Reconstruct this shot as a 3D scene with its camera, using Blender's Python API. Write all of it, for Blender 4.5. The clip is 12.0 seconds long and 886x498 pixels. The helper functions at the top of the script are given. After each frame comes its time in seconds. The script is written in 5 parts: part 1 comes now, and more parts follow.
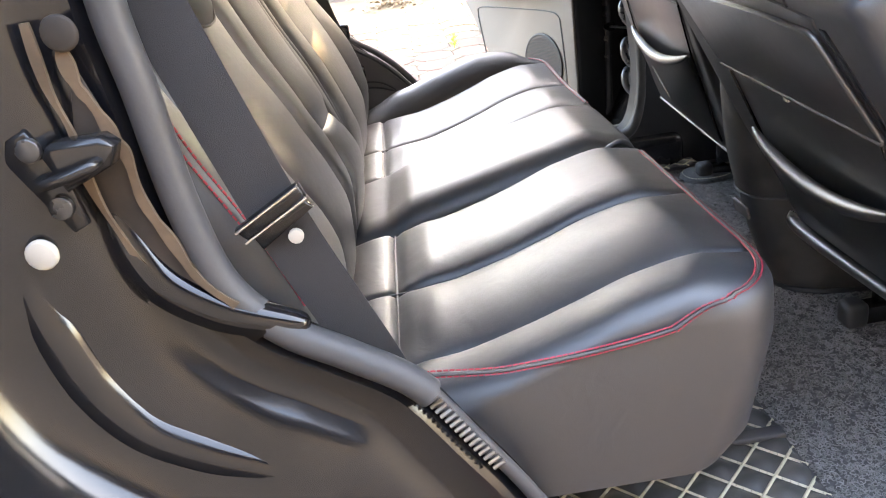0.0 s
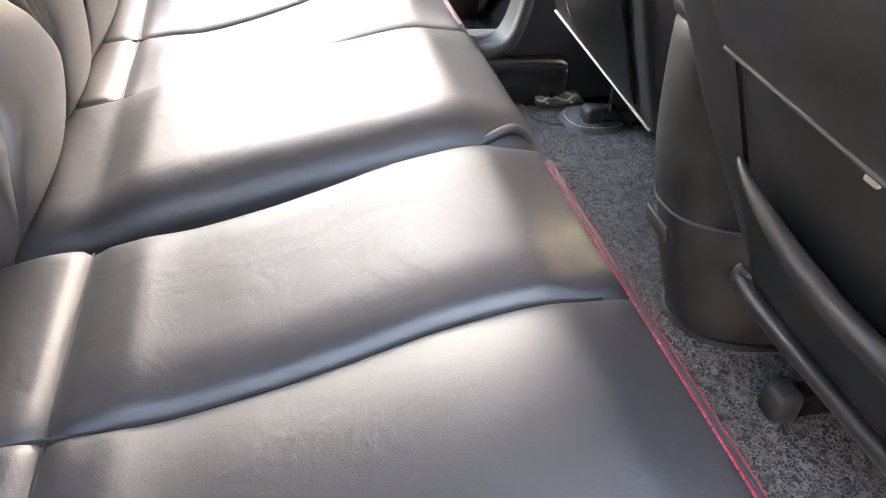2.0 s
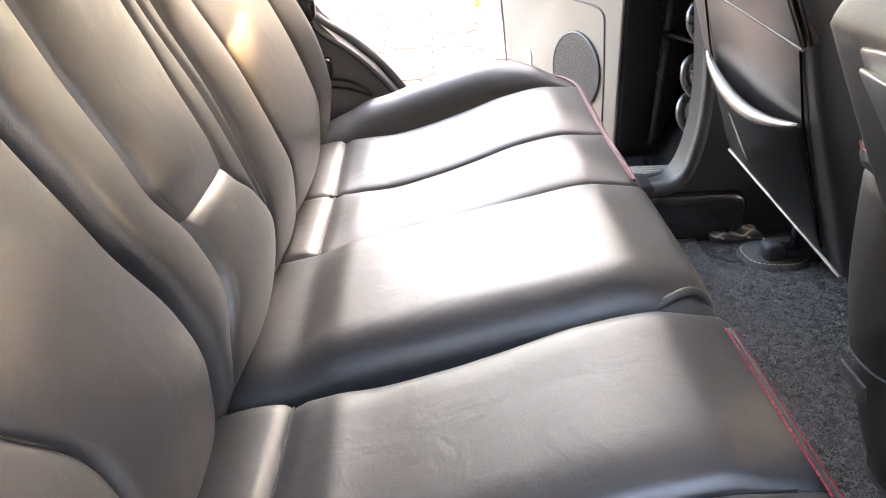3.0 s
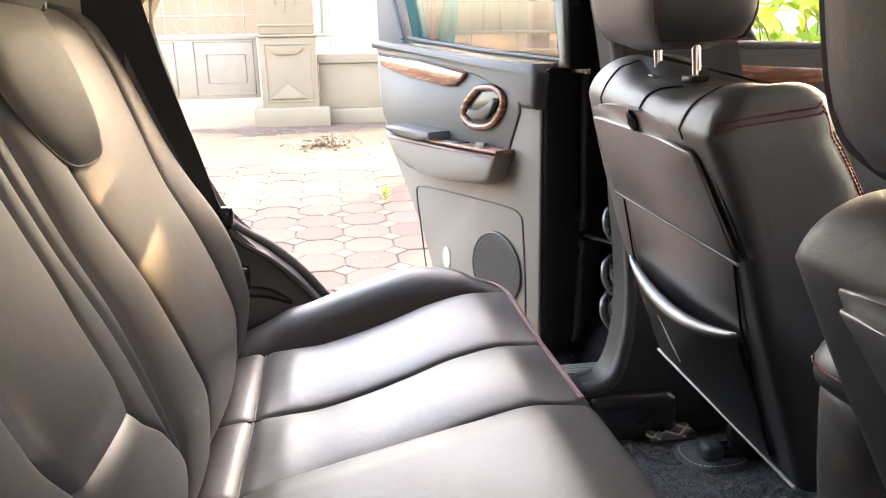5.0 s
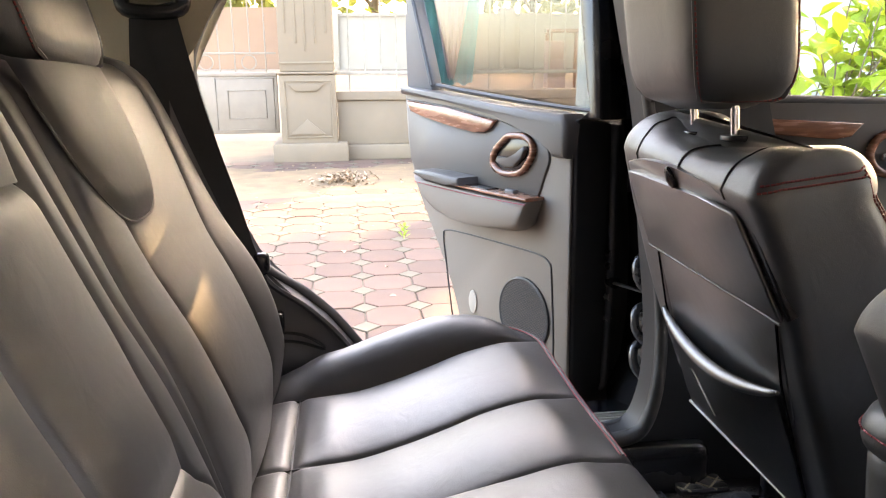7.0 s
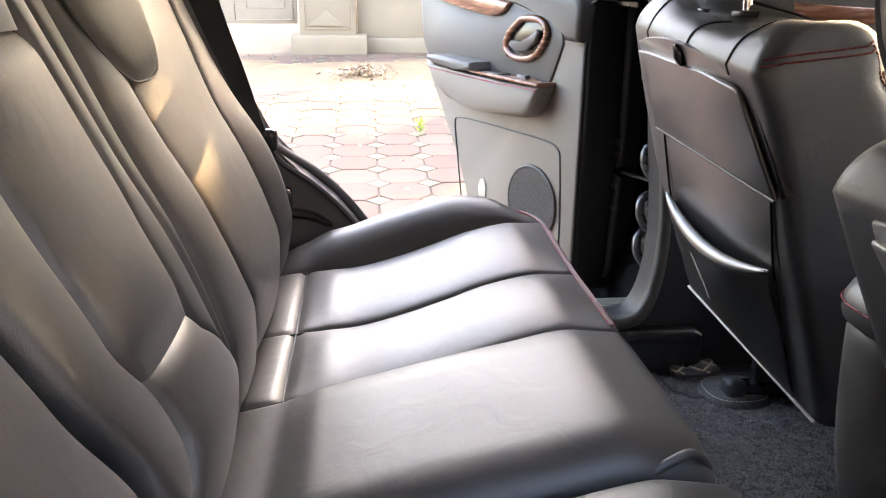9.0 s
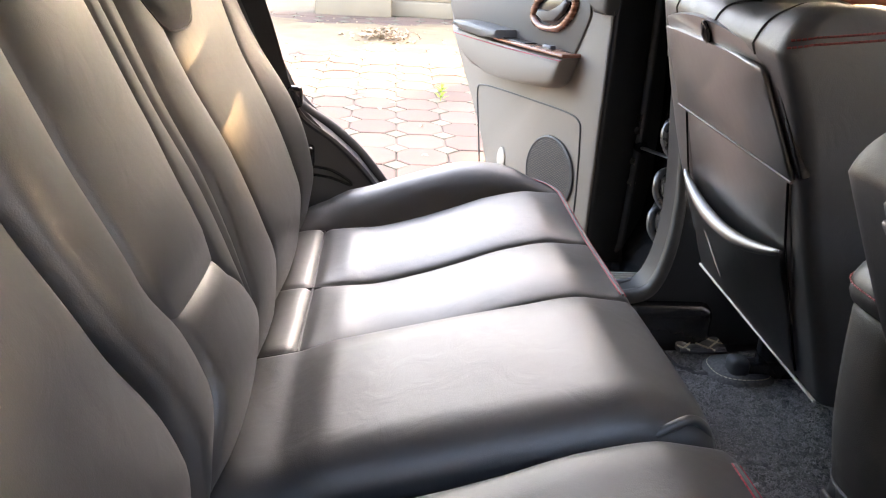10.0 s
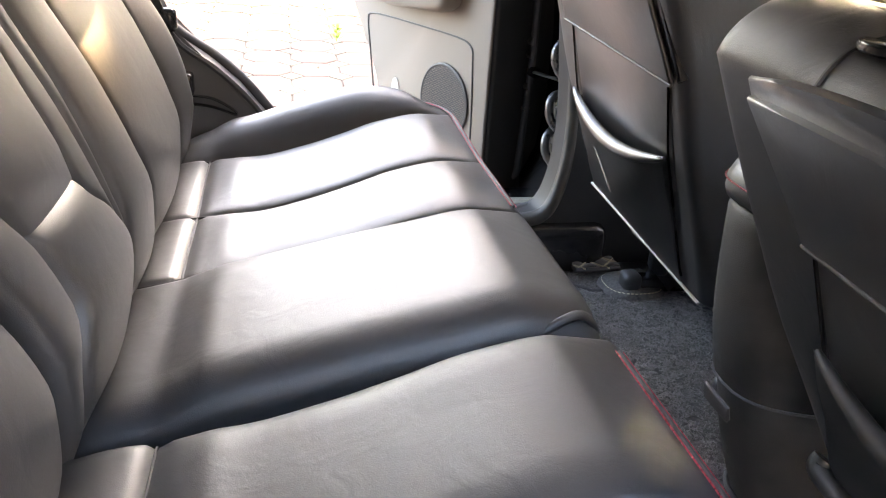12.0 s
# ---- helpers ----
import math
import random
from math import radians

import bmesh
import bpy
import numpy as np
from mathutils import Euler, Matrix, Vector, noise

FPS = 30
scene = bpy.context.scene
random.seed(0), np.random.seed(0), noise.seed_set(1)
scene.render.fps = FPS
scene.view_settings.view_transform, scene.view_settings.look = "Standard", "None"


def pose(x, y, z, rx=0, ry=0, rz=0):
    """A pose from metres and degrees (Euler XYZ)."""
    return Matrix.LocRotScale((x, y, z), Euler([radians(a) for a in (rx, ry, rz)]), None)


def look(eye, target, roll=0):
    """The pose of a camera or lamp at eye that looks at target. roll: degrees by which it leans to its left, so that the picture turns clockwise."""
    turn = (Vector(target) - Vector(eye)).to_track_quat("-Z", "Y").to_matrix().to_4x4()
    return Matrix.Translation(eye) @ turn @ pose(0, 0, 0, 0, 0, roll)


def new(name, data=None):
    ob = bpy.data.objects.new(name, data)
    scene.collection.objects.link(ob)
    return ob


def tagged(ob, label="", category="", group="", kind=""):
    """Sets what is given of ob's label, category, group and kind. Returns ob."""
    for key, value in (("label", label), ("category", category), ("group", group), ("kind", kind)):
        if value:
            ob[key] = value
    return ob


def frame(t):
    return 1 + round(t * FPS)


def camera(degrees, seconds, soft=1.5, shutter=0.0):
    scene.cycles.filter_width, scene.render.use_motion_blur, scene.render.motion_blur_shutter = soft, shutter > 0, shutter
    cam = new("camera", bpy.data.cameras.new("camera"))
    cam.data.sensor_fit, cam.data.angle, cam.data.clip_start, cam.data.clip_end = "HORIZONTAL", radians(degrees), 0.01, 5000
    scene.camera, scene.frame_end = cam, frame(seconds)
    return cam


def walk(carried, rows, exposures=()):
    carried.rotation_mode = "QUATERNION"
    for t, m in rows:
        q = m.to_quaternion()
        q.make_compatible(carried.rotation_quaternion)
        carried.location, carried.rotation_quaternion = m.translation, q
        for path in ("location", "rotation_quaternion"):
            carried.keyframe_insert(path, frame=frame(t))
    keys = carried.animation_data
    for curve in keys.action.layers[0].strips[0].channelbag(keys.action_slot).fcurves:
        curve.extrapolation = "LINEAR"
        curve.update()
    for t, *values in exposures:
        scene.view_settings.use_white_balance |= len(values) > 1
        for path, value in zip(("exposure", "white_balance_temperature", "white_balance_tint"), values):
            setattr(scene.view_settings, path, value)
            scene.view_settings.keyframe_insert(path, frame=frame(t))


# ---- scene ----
cam = camera(61.4, 12.0, 1.1)
PATH = [
    (0, (-0.333, -1.138, 1.306), (-0.312, 0.638, 0.387), -8.8),
    (0.5, (-0.283, -0.876, 1.268), (0.068, 0.766, 0.181), -5.7),
    (1, (-0.238, -0.671, 1.224), (0.498, 0.684, -0.05), 4.7),
    (1.5, (-0.234, -0.591, 1.212), (0.383, 0.769, -0.118), 8.6),
    (2, (-0.23, -0.592, 1.224), (0.187, 0.894, -0.048), 6.1),
    (2.5, (-0.246, -0.591, 1.254), (-0.131, 1.057, 0.127), 0.4),
    (3, (-0.243, -0.584, 1.277), (-0.243, 1.126, 0.24), -2.4),
    (3.5, (-0.24, -0.552, 1.29), (-0.052, 1.221, 0.385), -0.6),
    (5.5, (-0.282, -0.496, 1.302), (-0.009, 1.403, 0.735), -0.8),
    (6, (-0.287, -0.503, 1.316), (-0.032, 1.406, 0.776), -0.6),
    (6.5, (-0.314, -0.497, 1.33), (-0.066, 1.422, 0.824), -0.3),
    (8.5, (-0.296, -0.517, 1.297), (-0.08, 1.345, 0.602), -0.1),
    (9, (-0.291, -0.529, 1.294), (-0.106, 1.308, 0.525), 0.8),
    (9.5, (-0.292, -0.546, 1.298), (-0.136, 1.275, 0.486), 2.2),
    (10, (-0.301, -0.552, 1.294), (-0.147, 1.254, 0.448), 3.6),
    (10.5, (-0.298, -0.554, 1.281), (-0.132, 1.236, 0.405), 4.8),
    (11, (-0.282, -0.558, 1.268), (-0.078, 1.211, 0.357), 5.3),
    (11.5, (-0.288, -0.55, 1.264), (-0.008, 1.198, 0.333), 5.4),
    (12, (-0.274, -0.557, 1.249), (0.12, 1.158, 0.298), 4.6),
]

EXPO = [(0.0, 5.22, 8100, 15), (1.0, 5.8, 8500, 17), (2.0, 6.1, 8600, 17), (2.5, 5.9, 8500, 17), (3.5, 5.57, 8500, 17), (5.5, 4.73, 8400, 18), (6.5, 4.6, 8300, 18), (8.5, 4.85, 8100, 17), (10.5, 5.05, 8200, 17), (12.0, 5.35, 8200, 16)]
walk(cam, [(t, look(eye, target, roll)) for t, eye, target, roll in PATH], EXPO)

# ---------------------------------------------------------------- world and light
world = bpy.data.worlds.new("sky")
scene.world = world
world.use_nodes = True
wn = world.node_tree
sky = wn.nodes.new("ShaderNodeTexSky")
sky.sky_type = "NISHITA"
sky.sun_disc = False
SUN_ELEV, SUN_AZ = 26.0, 50.0            # degrees; azimuth from +x towards +y
sky.sun_elevation = radians(SUN_ELEV)
sky.sun_rotation = radians(90 - SUN_AZ)
sky.dust_density = 3.0
wn.links.new(sky.outputs[0], wn.nodes["Background"].inputs[0])
wn.nodes["Background"].inputs[1].default_value = 0.15
sun = new("sun", bpy.data.lights.new("sun", "SUN"))
sun.data.energy, sun.data.angle, sun.data.color = 0.95, radians(0.5), (1.0, 0.7, 0.38)
sdir = Vector((math.cos(radians(SUN_ELEV)) * math.cos(radians(SUN_AZ)), math.cos(radians(SUN_ELEV)) * math.sin(radians(SUN_AZ)), math.sin(radians(SUN_ELEV))))
sun.matrix_world = look(sdir * 20, (0, 0, 0))

# ---------------------------------------------------------------- materials


def material(name, color, rough=0.5, metal=0.0, grain=0.0, grain_scale=300.0, mottle=0.15, mottle_scale=6.0, spec=0.5, rough_var=0.08, random_tint=0.0, coat=0.0, stretch=(1, 1, 1), island=False, translucent=0.0, crease=0.0):
    """A plain procedural surface: colour mottled at two scales, fine bump, uneven gloss."""
    m = bpy.data.materials.new(name)
    m.use_nodes = True
    nt = m.node_tree
    b = nt.nodes["Principled BSDF"]
    b.inputs["Metallic"].default_value = metal
    b.inputs["Specular IOR Level"].default_value = spec
    b.inputs["Coat Weight"].default_value = coat
    b.inputs["Coat Roughness"].default_value = max(0.05, rough * 0.9)
    co = nt.nodes.new("ShaderNodeTexCoord")
    mp = nt.nodes.new("ShaderNodeMapping")
    mp.inputs["Scale"].default_value = stretch
    nt.links.new(co.outputs["Object"], mp.inputs[0])
    n1 = nt.nodes.new("ShaderNodeTexNoise")
    n1.inputs["Scale"].default_value, n1.inputs["Detail"].default_value = mottle_scale, 6
    nt.links.new(mp.outputs[0], n1.inputs["Vector"])
    n2 = nt.nodes.new("ShaderNodeTexNoise")
    n2.inputs["Scale"].default_value, n2.inputs["Detail"].default_value = grain_scale, 3
    nt.links.new(mp.outputs[0], n2.inputs["Vector"])
    ramp = nt.nodes.new("ShaderNodeMapRange")
    ramp.inputs["From Min"].default_value, ramp.inputs["From Max"].default_value = 0.25, 0.75
    ramp.inputs["To Min"].default_value, ramp.inputs["To Max"].default_value = 1 - mottle, 1 + mottle
    nt.links.new(n1.outputs[0], ramp.inputs[0])
    mul = nt.nodes.new("ShaderNodeVectorMath")
    mul.operation = "SCALE"
    mul.inputs[0].default_value = color
    last = ramp.outputs[0]
    if random_tint:
        oi = nt.nodes.new("ShaderNodeNewGeometry" if island else "ShaderNodeObjectInfo")
        rr = nt.nodes.new("ShaderNodeMapRange")
        rr.inputs["To Min"].default_value, rr.inputs["To Max"].default_value = 1 - random_tint, 1 + random_tint
        nt.links.new(oi.outputs["Random Per Island" if island else "Random"], rr.inputs[0])
        mm = nt.nodes.new("ShaderNodeMath")
        mm.operation = "MULTIPLY"
        nt.links.new(rr.outputs[0], mm.inputs[0])
        nt.links.new(last, mm.inputs[1])
        last = mm.outputs[0]
    nt.links.new(last, mul.inputs["Scale"])
    nt.links.new(mul.outputs[0], b.inputs["Base Color"])
    r2 = nt.nodes.new("ShaderNodeMapRange")
    r2.inputs["From Min"].default_value, r2.inputs["From Max"].default_value = 0.3, 0.7
    r2.inputs["To Min"].default_value, r2.inputs["To Max"].default_value = max(0, rough - rough_var), min(1, rough + rough_var)
    nt.links.new(n1.outputs[0], r2.inputs[0])
    nt.links.new(r2.outputs[0], b.inputs["Roughness"])
    if grain:
        bump = nt.nodes.new("ShaderNodeBump")
        bump.inputs["Strength"].default_value, bump.inputs["Distance"].default_value = grain, 0.001
        nt.links.new(n2.outputs[0], bump.inputs["Height"])
        nt.links.new(bump.outputs[0], b.inputs["Normal"])
        if crease:
            n3 = nt.nodes.new("ShaderNodeTexNoise")
            n3.inputs["Scale"].default_value, n3.inputs["Detail"].default_value, n3.inputs["Distortion"].default_value = 22.0, 4, 1.2
            nt.links.new(mp.outputs[0], n3.inputs["Vector"])
            soft = nt.nodes.new("ShaderNodeBump")
            soft.inputs["Strength"].default_value, soft.inputs["Distance"].default_value = crease, 0.003
            nt.links.new(n3.outputs[0], soft.inputs["Height"])
            nt.links.new(soft.outputs[0], bump.inputs["Normal"])
    if translucent:
        tr = nt.nodes.new("ShaderNodeBsdfTranslucent")
        mix = nt.nodes.new("ShaderNodeMixShader")
        mix.inputs[0].default_value = translucent
        nt.links.new(mul.outputs[0], tr.inputs[0])
        nt.links.new(b.outputs[0], mix.inputs[1])
        nt.links.new(tr.outputs[0], mix.inputs[2])
        nt.links.new(mix.outputs[0], nt.nodes["Material Output"].inputs[0])
    return m


LEATHER = material("black_leather", (0.022, 0.0233, 0.026), 0.52, grain=0.25, grain_scale=800, mottle=0.12, spec=0.95, rough_var=0.06, coat=0.5, crease=0.35)
BOARD = material("grey_leatherette", (0.026, 0.0252, 0.0245), 0.37, grain=0.25, grain_scale=900, mottle=0.12, spec=1.0, coat=1.0, rough_var=0.05, crease=0.3)
STITCH = material("red_thread", (0.36, 0.022, 0.042), 0.6)
MAROON = material("maroon_thread", (0.2, 0.035, 0.035), 0.6)
TRIM_GREY = material("grey_plastic", (0.2, 0.175, 0.15), 0.6, grain=0.2, grain_scale=900, mottle=0.05)
TRIM_DARK = material("dark_plastic", (0.045, 0.046, 0.048), 0.5, grain=0.2, grain_scale=900, mottle=0.1)
TRIM_MID = material("charcoal_plastic", (0.085, 0.086, 0.09), 0.5, grain=0.2, grain_scale=900, mottle=0.08)
BLACK = material("black_gloss", (0.012, 0.012, 0.013), 0.22, mottle=0.3, rough_var=0.12)
RUBBER = material("rubber", (0.05, 0.05, 0.052), 0.55, grain=0.15, mottle=0.1)
PAINT = material("grey_car_paint", (0.0075, 0.0078, 0.0092), 0.14, metal=0.0, mottle=0.3, mottle_scale=9, spec=0.5, rough_var=0.08)
HINGE = material("oily_dark_steel", (0.09, 0.09, 0.092), 0.28, metal=0.7, mottle=0.3, mottle_scale=40)
CHROME = material("chrome", (0.75, 0.75, 0.75), 0.12, metal=1.0, mottle=0.03)
STEEL = material("worn_steel", (0.3, 0.29, 0.27), 0.35, metal=1.0, mottle=0.3)
BEIGE = material("beige_trim", (0.42, 0.37, 0.27), 0.7, grain=0.2, mottle=0.05)
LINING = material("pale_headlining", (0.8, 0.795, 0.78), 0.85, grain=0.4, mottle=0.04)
WEB = material("belt_webbing", (0.022, 0.021, 0.022), 0.75, grain=0.6, grain_scale=1400, mottle=0.08)
CARPET = material("loop_carpet", (0.1, 0.099, 0.097), 0.9, grain=1.0, grain_scale=350, mottle=0.5, mottle_scale=180)
WOOD = material("walnut_veneer", (0.2, 0.08, 0.045), 0.25, mottle=0.55, mottle_scale=14, stretch=(1.2, 1.2, 9), coat=0.6)
OCTAGON = material("red_concrete_tile", (0.125, 0.073, 0.052), 0.85, grain=0.6, grain_scale=160, mottle=0.25, mottle_scale=3, random_tint=0.16)
OCTAGON_REST = material("red_concrete_tile_rest", (0.125, 0.073, 0.052), 0.85, grain=0.6, grain_scale=160, mottle=0.25, mottle_scale=3, random_tint=0.16, island=True)
DIAMOND = material("cream_concrete_tile", (0.132, 0.107, 0.073), 0.85, grain=0.6, grain_scale=160, mottle=0.2, random_tint=0.12)
DIAMOND_REST = material("cream_concrete_tile_rest", (0.132, 0.107, 0.073), 0.85, grain=0.6, grain_scale=160, mottle=0.2, random_tint=0.12, island=True)
MORTAR = material("sandy_ground", (0.116, 0.092, 0.064), 0.95, grain=0.8, grain_scale=90, mottle=0.3, mottle_scale=2)
SAND = material("yellow_sand", (0.2, 0.135, 0.075), 0.95, grain=0.7, grain_scale=120, mottle=0.35, mottle_scale=3.5)
DIRT = material("dry_dirt", (0.2, 0.152, 0.108), 0.95, grain=0.8, grain_scale=40, mottle=0.25, mottle_scale=1.2)
PLASTER = material("cream_plaster", (0.215, 0.163, 0.112), 0.85, grain=0.4, grain_scale=120, mottle=0.12, mottle_scale=2.5)
GATE = material("grey_painted_steel", (0.25, 0.197, 0.148), 0.5, mottle=0.1)
RUSTY = material("weathered_iron", (0.3, 0.27, 0.22), 0.6, mottle=0.25, mottle_scale=12)
WHITEWALL = material("white_plaster", (0.31, 0.275, 0.23), 0.85, mottle=0.1, mottle_scale=1)
SHEET = material("pale_metal_sheet", (0.46, 0.52, 0.49), 0.5, mottle=0.08, mottle_scale=2)
HOUSEWALL = material("grey_plaster", (0.12, 0.119, 0.12), 0.9, mottle=0.2, mottle_scale=1)
TANWALL = material("tan_plaster", (0.26, 0.16, 0.105), 0.9, mottle=0.2, mottle_scale=0.8)
LEAF = material("leaf", (0.3, 0.42, 0.04), 0.45, mottle=0.3, mottle_scale=4, random_tint=0.3, island=True, translucent=0.5)
FARLEAF = material("far_leaf", (0.13, 0.15, 0.035), 0.6, mottle=0.3, mottle_scale=1, random_tint=0.3, island=True, translucent=0.3)
BARK = material("bark", (0.16, 0.12, 0.08), 0.9, grain=0.8, grain_scale=60, mottle=0.3)
DRY = material("dry_leaves", (0.34, 0.235, 0.15), 0.9, mottle=0.4, mottle_scale=30, random_tint=0.4, island=True)
QUILT = material("quilted_leather", (0.06, 0.057, 0.053), 0.4, grain=0.3, grain_scale=800, mottle=0.15, spec=0.8, coat=0.3)
CREAM = material("cream_thread", (0.55, 0.5, 0.36), 0.7)
PALE = material("pale_badge", (0.45, 0.42, 0.36), 0.45)
COIL = material("coil_mat", (0.18, 0.174, 0.168), 0.45, mottle=0.2, random_tint=0.35, island=True)
TRIM_COOL = material("cool_grey_plastic", (0.093, 0.087, 0.081), 0.5, grain=0.25, grain_scale=900, mottle=0.05)


def glass(name, tint, rough=0.0):
    m = bpy.data.materials.new(name)
    m.use_nodes = True
    b = m.node_tree.nodes["Principled BSDF"]
    b.inputs["Base Color"].default_value = (*tint, 1)
    b.inputs["Roughness"].default_value = rough
    b.inputs["Transmission Weight"].default_value = 1.0
    b.inputs["IOR"].default_value = 1.45
    return m


PRIMER = material("rust_primer", (0.105, 0.07, 0.042), 0.8, mottle=0.4, mottle_scale=40)
RUST = material("dark_rust", (0.03, 0.023, 0.018), 0.7, mottle=0.5, mottle_scale=50)
TEAL = material("teal_cloth", (0.09, 0.3, 0.32), 0.9, grain=0.4, mottle=0.15)
PINK = material("pink_cloth", (0.6, 0.42, 0.42), 0.9, grain=0.4, mottle=0.2)
REDBOX = material("red_painted_board", (0.3, 0.2, 0.17), 0.6, mottle=0.2)
NIGHT = material("matt_black", (0.018, 0.018, 0.019), 0.5, grain=0.2, mottle=0.3)
DUSTY = material("dusty_black_plastic", (0.055, 0.053, 0.05), 0.55, grain=0.3, grain_scale=700, mottle=0.45, mottle_scale=22, rough_var=0.15)
DOORGLASS = glass("grey_door_glass", (0.31, 0.3, 0.285))
GLASS = glass("tinted_glass", (0.88, 0.9, 0.89))

# ---------------------------------------------------------------- tools for building
CARM = Matrix.Translation((0, 0, 0.86)) @ pose(0, 0, 0, -3.434) @ Matrix.Translation((0, 0, -0.86))
BASE = {}


def thing(name, loc, label, category, group="", kind="", car=True):
    """An Empty at the foot of a thing; its parts are meshes under it."""
    ob = new(name)
    ob.empty_display_size = 0.05
    ob.matrix_world = (CARM if car else Matrix()) @ Matrix.Translation(loc)
    BASE[ob.name] = Vector(loc)
    return tagged(ob, label, category, group, kind)


def to_mesh(name, bm, mat, smooth=True, recalc=True):
    if recalc:
        bmesh.ops.recalc_face_normals(bm, faces=bm.faces)
    me = bpy.data.meshes.new(name)
    bm.to_mesh(me)
    bm.free()
    me.materials.append(mat)
    if smooth:
        me.polygons.foreach_set("use_smooth", [True] * len(me.polygons))
        me.set_sharp_from_angle(angle=radians(48))
    return me


def part(name, bm, mat, parent, label="", smooth=True, recalc=True, kind=""):
    base = BASE[parent.name]
    bm.transform(Matrix.Translation(-base))
    ob = new(name, to_mesh(name, bm, mat, smooth, recalc))
    ob.parent = parent
    BASE[ob.name] = base
    return tagged(ob, label, kind=kind)


def solid(name, bm, mat, loc, label="", category="", group="", kind="", car=True, smooth=True):
    """A thing that is one plain mesh."""
    bm.transform(Matrix.Translation(-Vector(loc)))
    ob = new(name, to_mesh(name, bm, mat, smooth))
    ob.matrix_world = (CARM if car else Matrix()) @ Matrix.Translation(loc)
    BASE[ob.name] = Vector(loc)
    return tagged(ob, label, category, group, kind)


def curve(*pts):
    """A smooth line through a few (t, value) pairs."""
    xs, ys = [p[0] for p in pts], [p[1] for p in pts]
    n = len(xs)
    sl = [(ys[k + 1] - ys[k]) / (xs[k + 1] - xs[k]) for k in range(n - 1)]
    d = [sl[0]] + [0 if sl[k - 1] * sl[k] <= 0 else 2 * sl[k - 1] * sl[k] / (sl[k - 1] + sl[k]) for k in range(1, n - 1)] + [sl[-1]]

    def f(t):
        if t <= xs[0]:
            return ys[0] + d[0] * (t - xs[0])
        if t >= xs[-1]:
            return ys[-1] + d[-1] * (t - xs[-1])
        k = max(i for i in range(n - 1) if xs[i] <= t)
        h = xs[k + 1] - xs[k]
        u = (t - xs[k]) / h
        return (2 * u**3 - 3 * u**2 + 1) * ys[k] + (u**3 - 2 * u**2 + u) * h * d[k] + (3 * u**2 - 2 * u**3) * ys[k + 1] + (u**3 - u**2) * h * d[k + 1]

    return f


def steps(a, b, n):
    return [a + (b - a) * k / (n - 1) for k in range(n)]


def cosine(a, b, n):
    """Steps that crowd at both ends."""
    return [a + (b - a) * (0.5 - 0.5 * math.cos(math.pi * k / (n - 1))) for k in range(n)]


def lattice(bm, rows, loop=False):
    """Faces over rows of points; with loop the rows close on themselves."""
    vs = [[bm.verts.new(p) for p in row] for row in rows]
    for a, b in zip(vs, vs[1:]):
        m = len(a)
        for k in range(m if loop else m - 1):
            bm.faces.new((a[k], a[(k + 1) % m], b[(k + 1) % m], b[k]))
    return vs


def capped(bm, rows):
    """A closed skin over closed rows, with both ends shut."""
    vs = lattice(bm, rows, True)
    bm.faces.new(vs[0])
    bm.faces.new(vs[-1])
    return vs


def block(bm, x0, x1, y0, y1, z0, z1, bevel=0.0, seg=2):
    r = bmesh.ops.create_cube(bm, size=1, matrix=Matrix.Translation(((x0 + x1) / 2, (y0 + y1) / 2, (z0 + z1) / 2)) @ Matrix.Diagonal((abs(x1 - x0), abs(y1 - y0), abs(z1 - z0), 1)))
    if bevel:
        es = list({e for v in r["verts"] for e in v.link_edges})
        bmesh.ops.bevel(bm, geom=es, offset=bevel, segments=seg, affect="EDGES", profile=0.5)
    return bm


def prism(bm, pts, frame_, depth, bevel=0.0, seg=2):
    """A flat outline (a, b) pushed out by depth along the third axis of frame_, whose first two axes carry a and b."""
    lo = [bm.verts.new(frame_ @ Vector((a, b, 0))) for a, b in pts]
    hi = [bm.verts.new(frame_ @ Vector((a, b, depth))) for a, b in pts]
    n = len(pts)
    fs = [bm.faces.new(lo[::-1]), bm.faces.new(hi)]
    fs += [bm.faces.new((lo[k], lo[(k + 1) % n], hi[(k + 1) % n], hi[k])) for k in range(n)]
    if bevel:
        es = list({e for f in fs[:2] for e in f.edges})
        bmesh.ops.bevel(bm, geom=es, offset=bevel, segments=seg, affect="EDGES", profile=0.5)
    return bm


def axes(origin, a, b):
    """A frame with its first two axes along a and b."""
    a, b = Vector(a).normalized(), Vector(b).normalized()
    c = a.cross(b)
    return Matrix(((a.x, b.x, c.x, origin[0]), (a.y, b.y, c.y, origin[1]), (a.z, b.z, c.z, origin[2]), (0, 0, 0, 1)))


def smooth_line(pts, n=6):
    """A rounder line through a few points."""
    out = []
    p = [Vector(q) for q in pts]
    for k in range(len(p) - 1):
        a, b, c, d = p[max(k - 1, 0)], p[k], p[k + 1], p[min(k + 2, len(p) - 1)]
        for i in range(n):
            t = i / n
            out.append(0.5 * ((2 * b) + (c - a) * t + (2 * a - 5 * b + 4 * c - d) * t * t + (3 * b - a - 3 * c + d) * t**3))
    return out + [p[-1]]


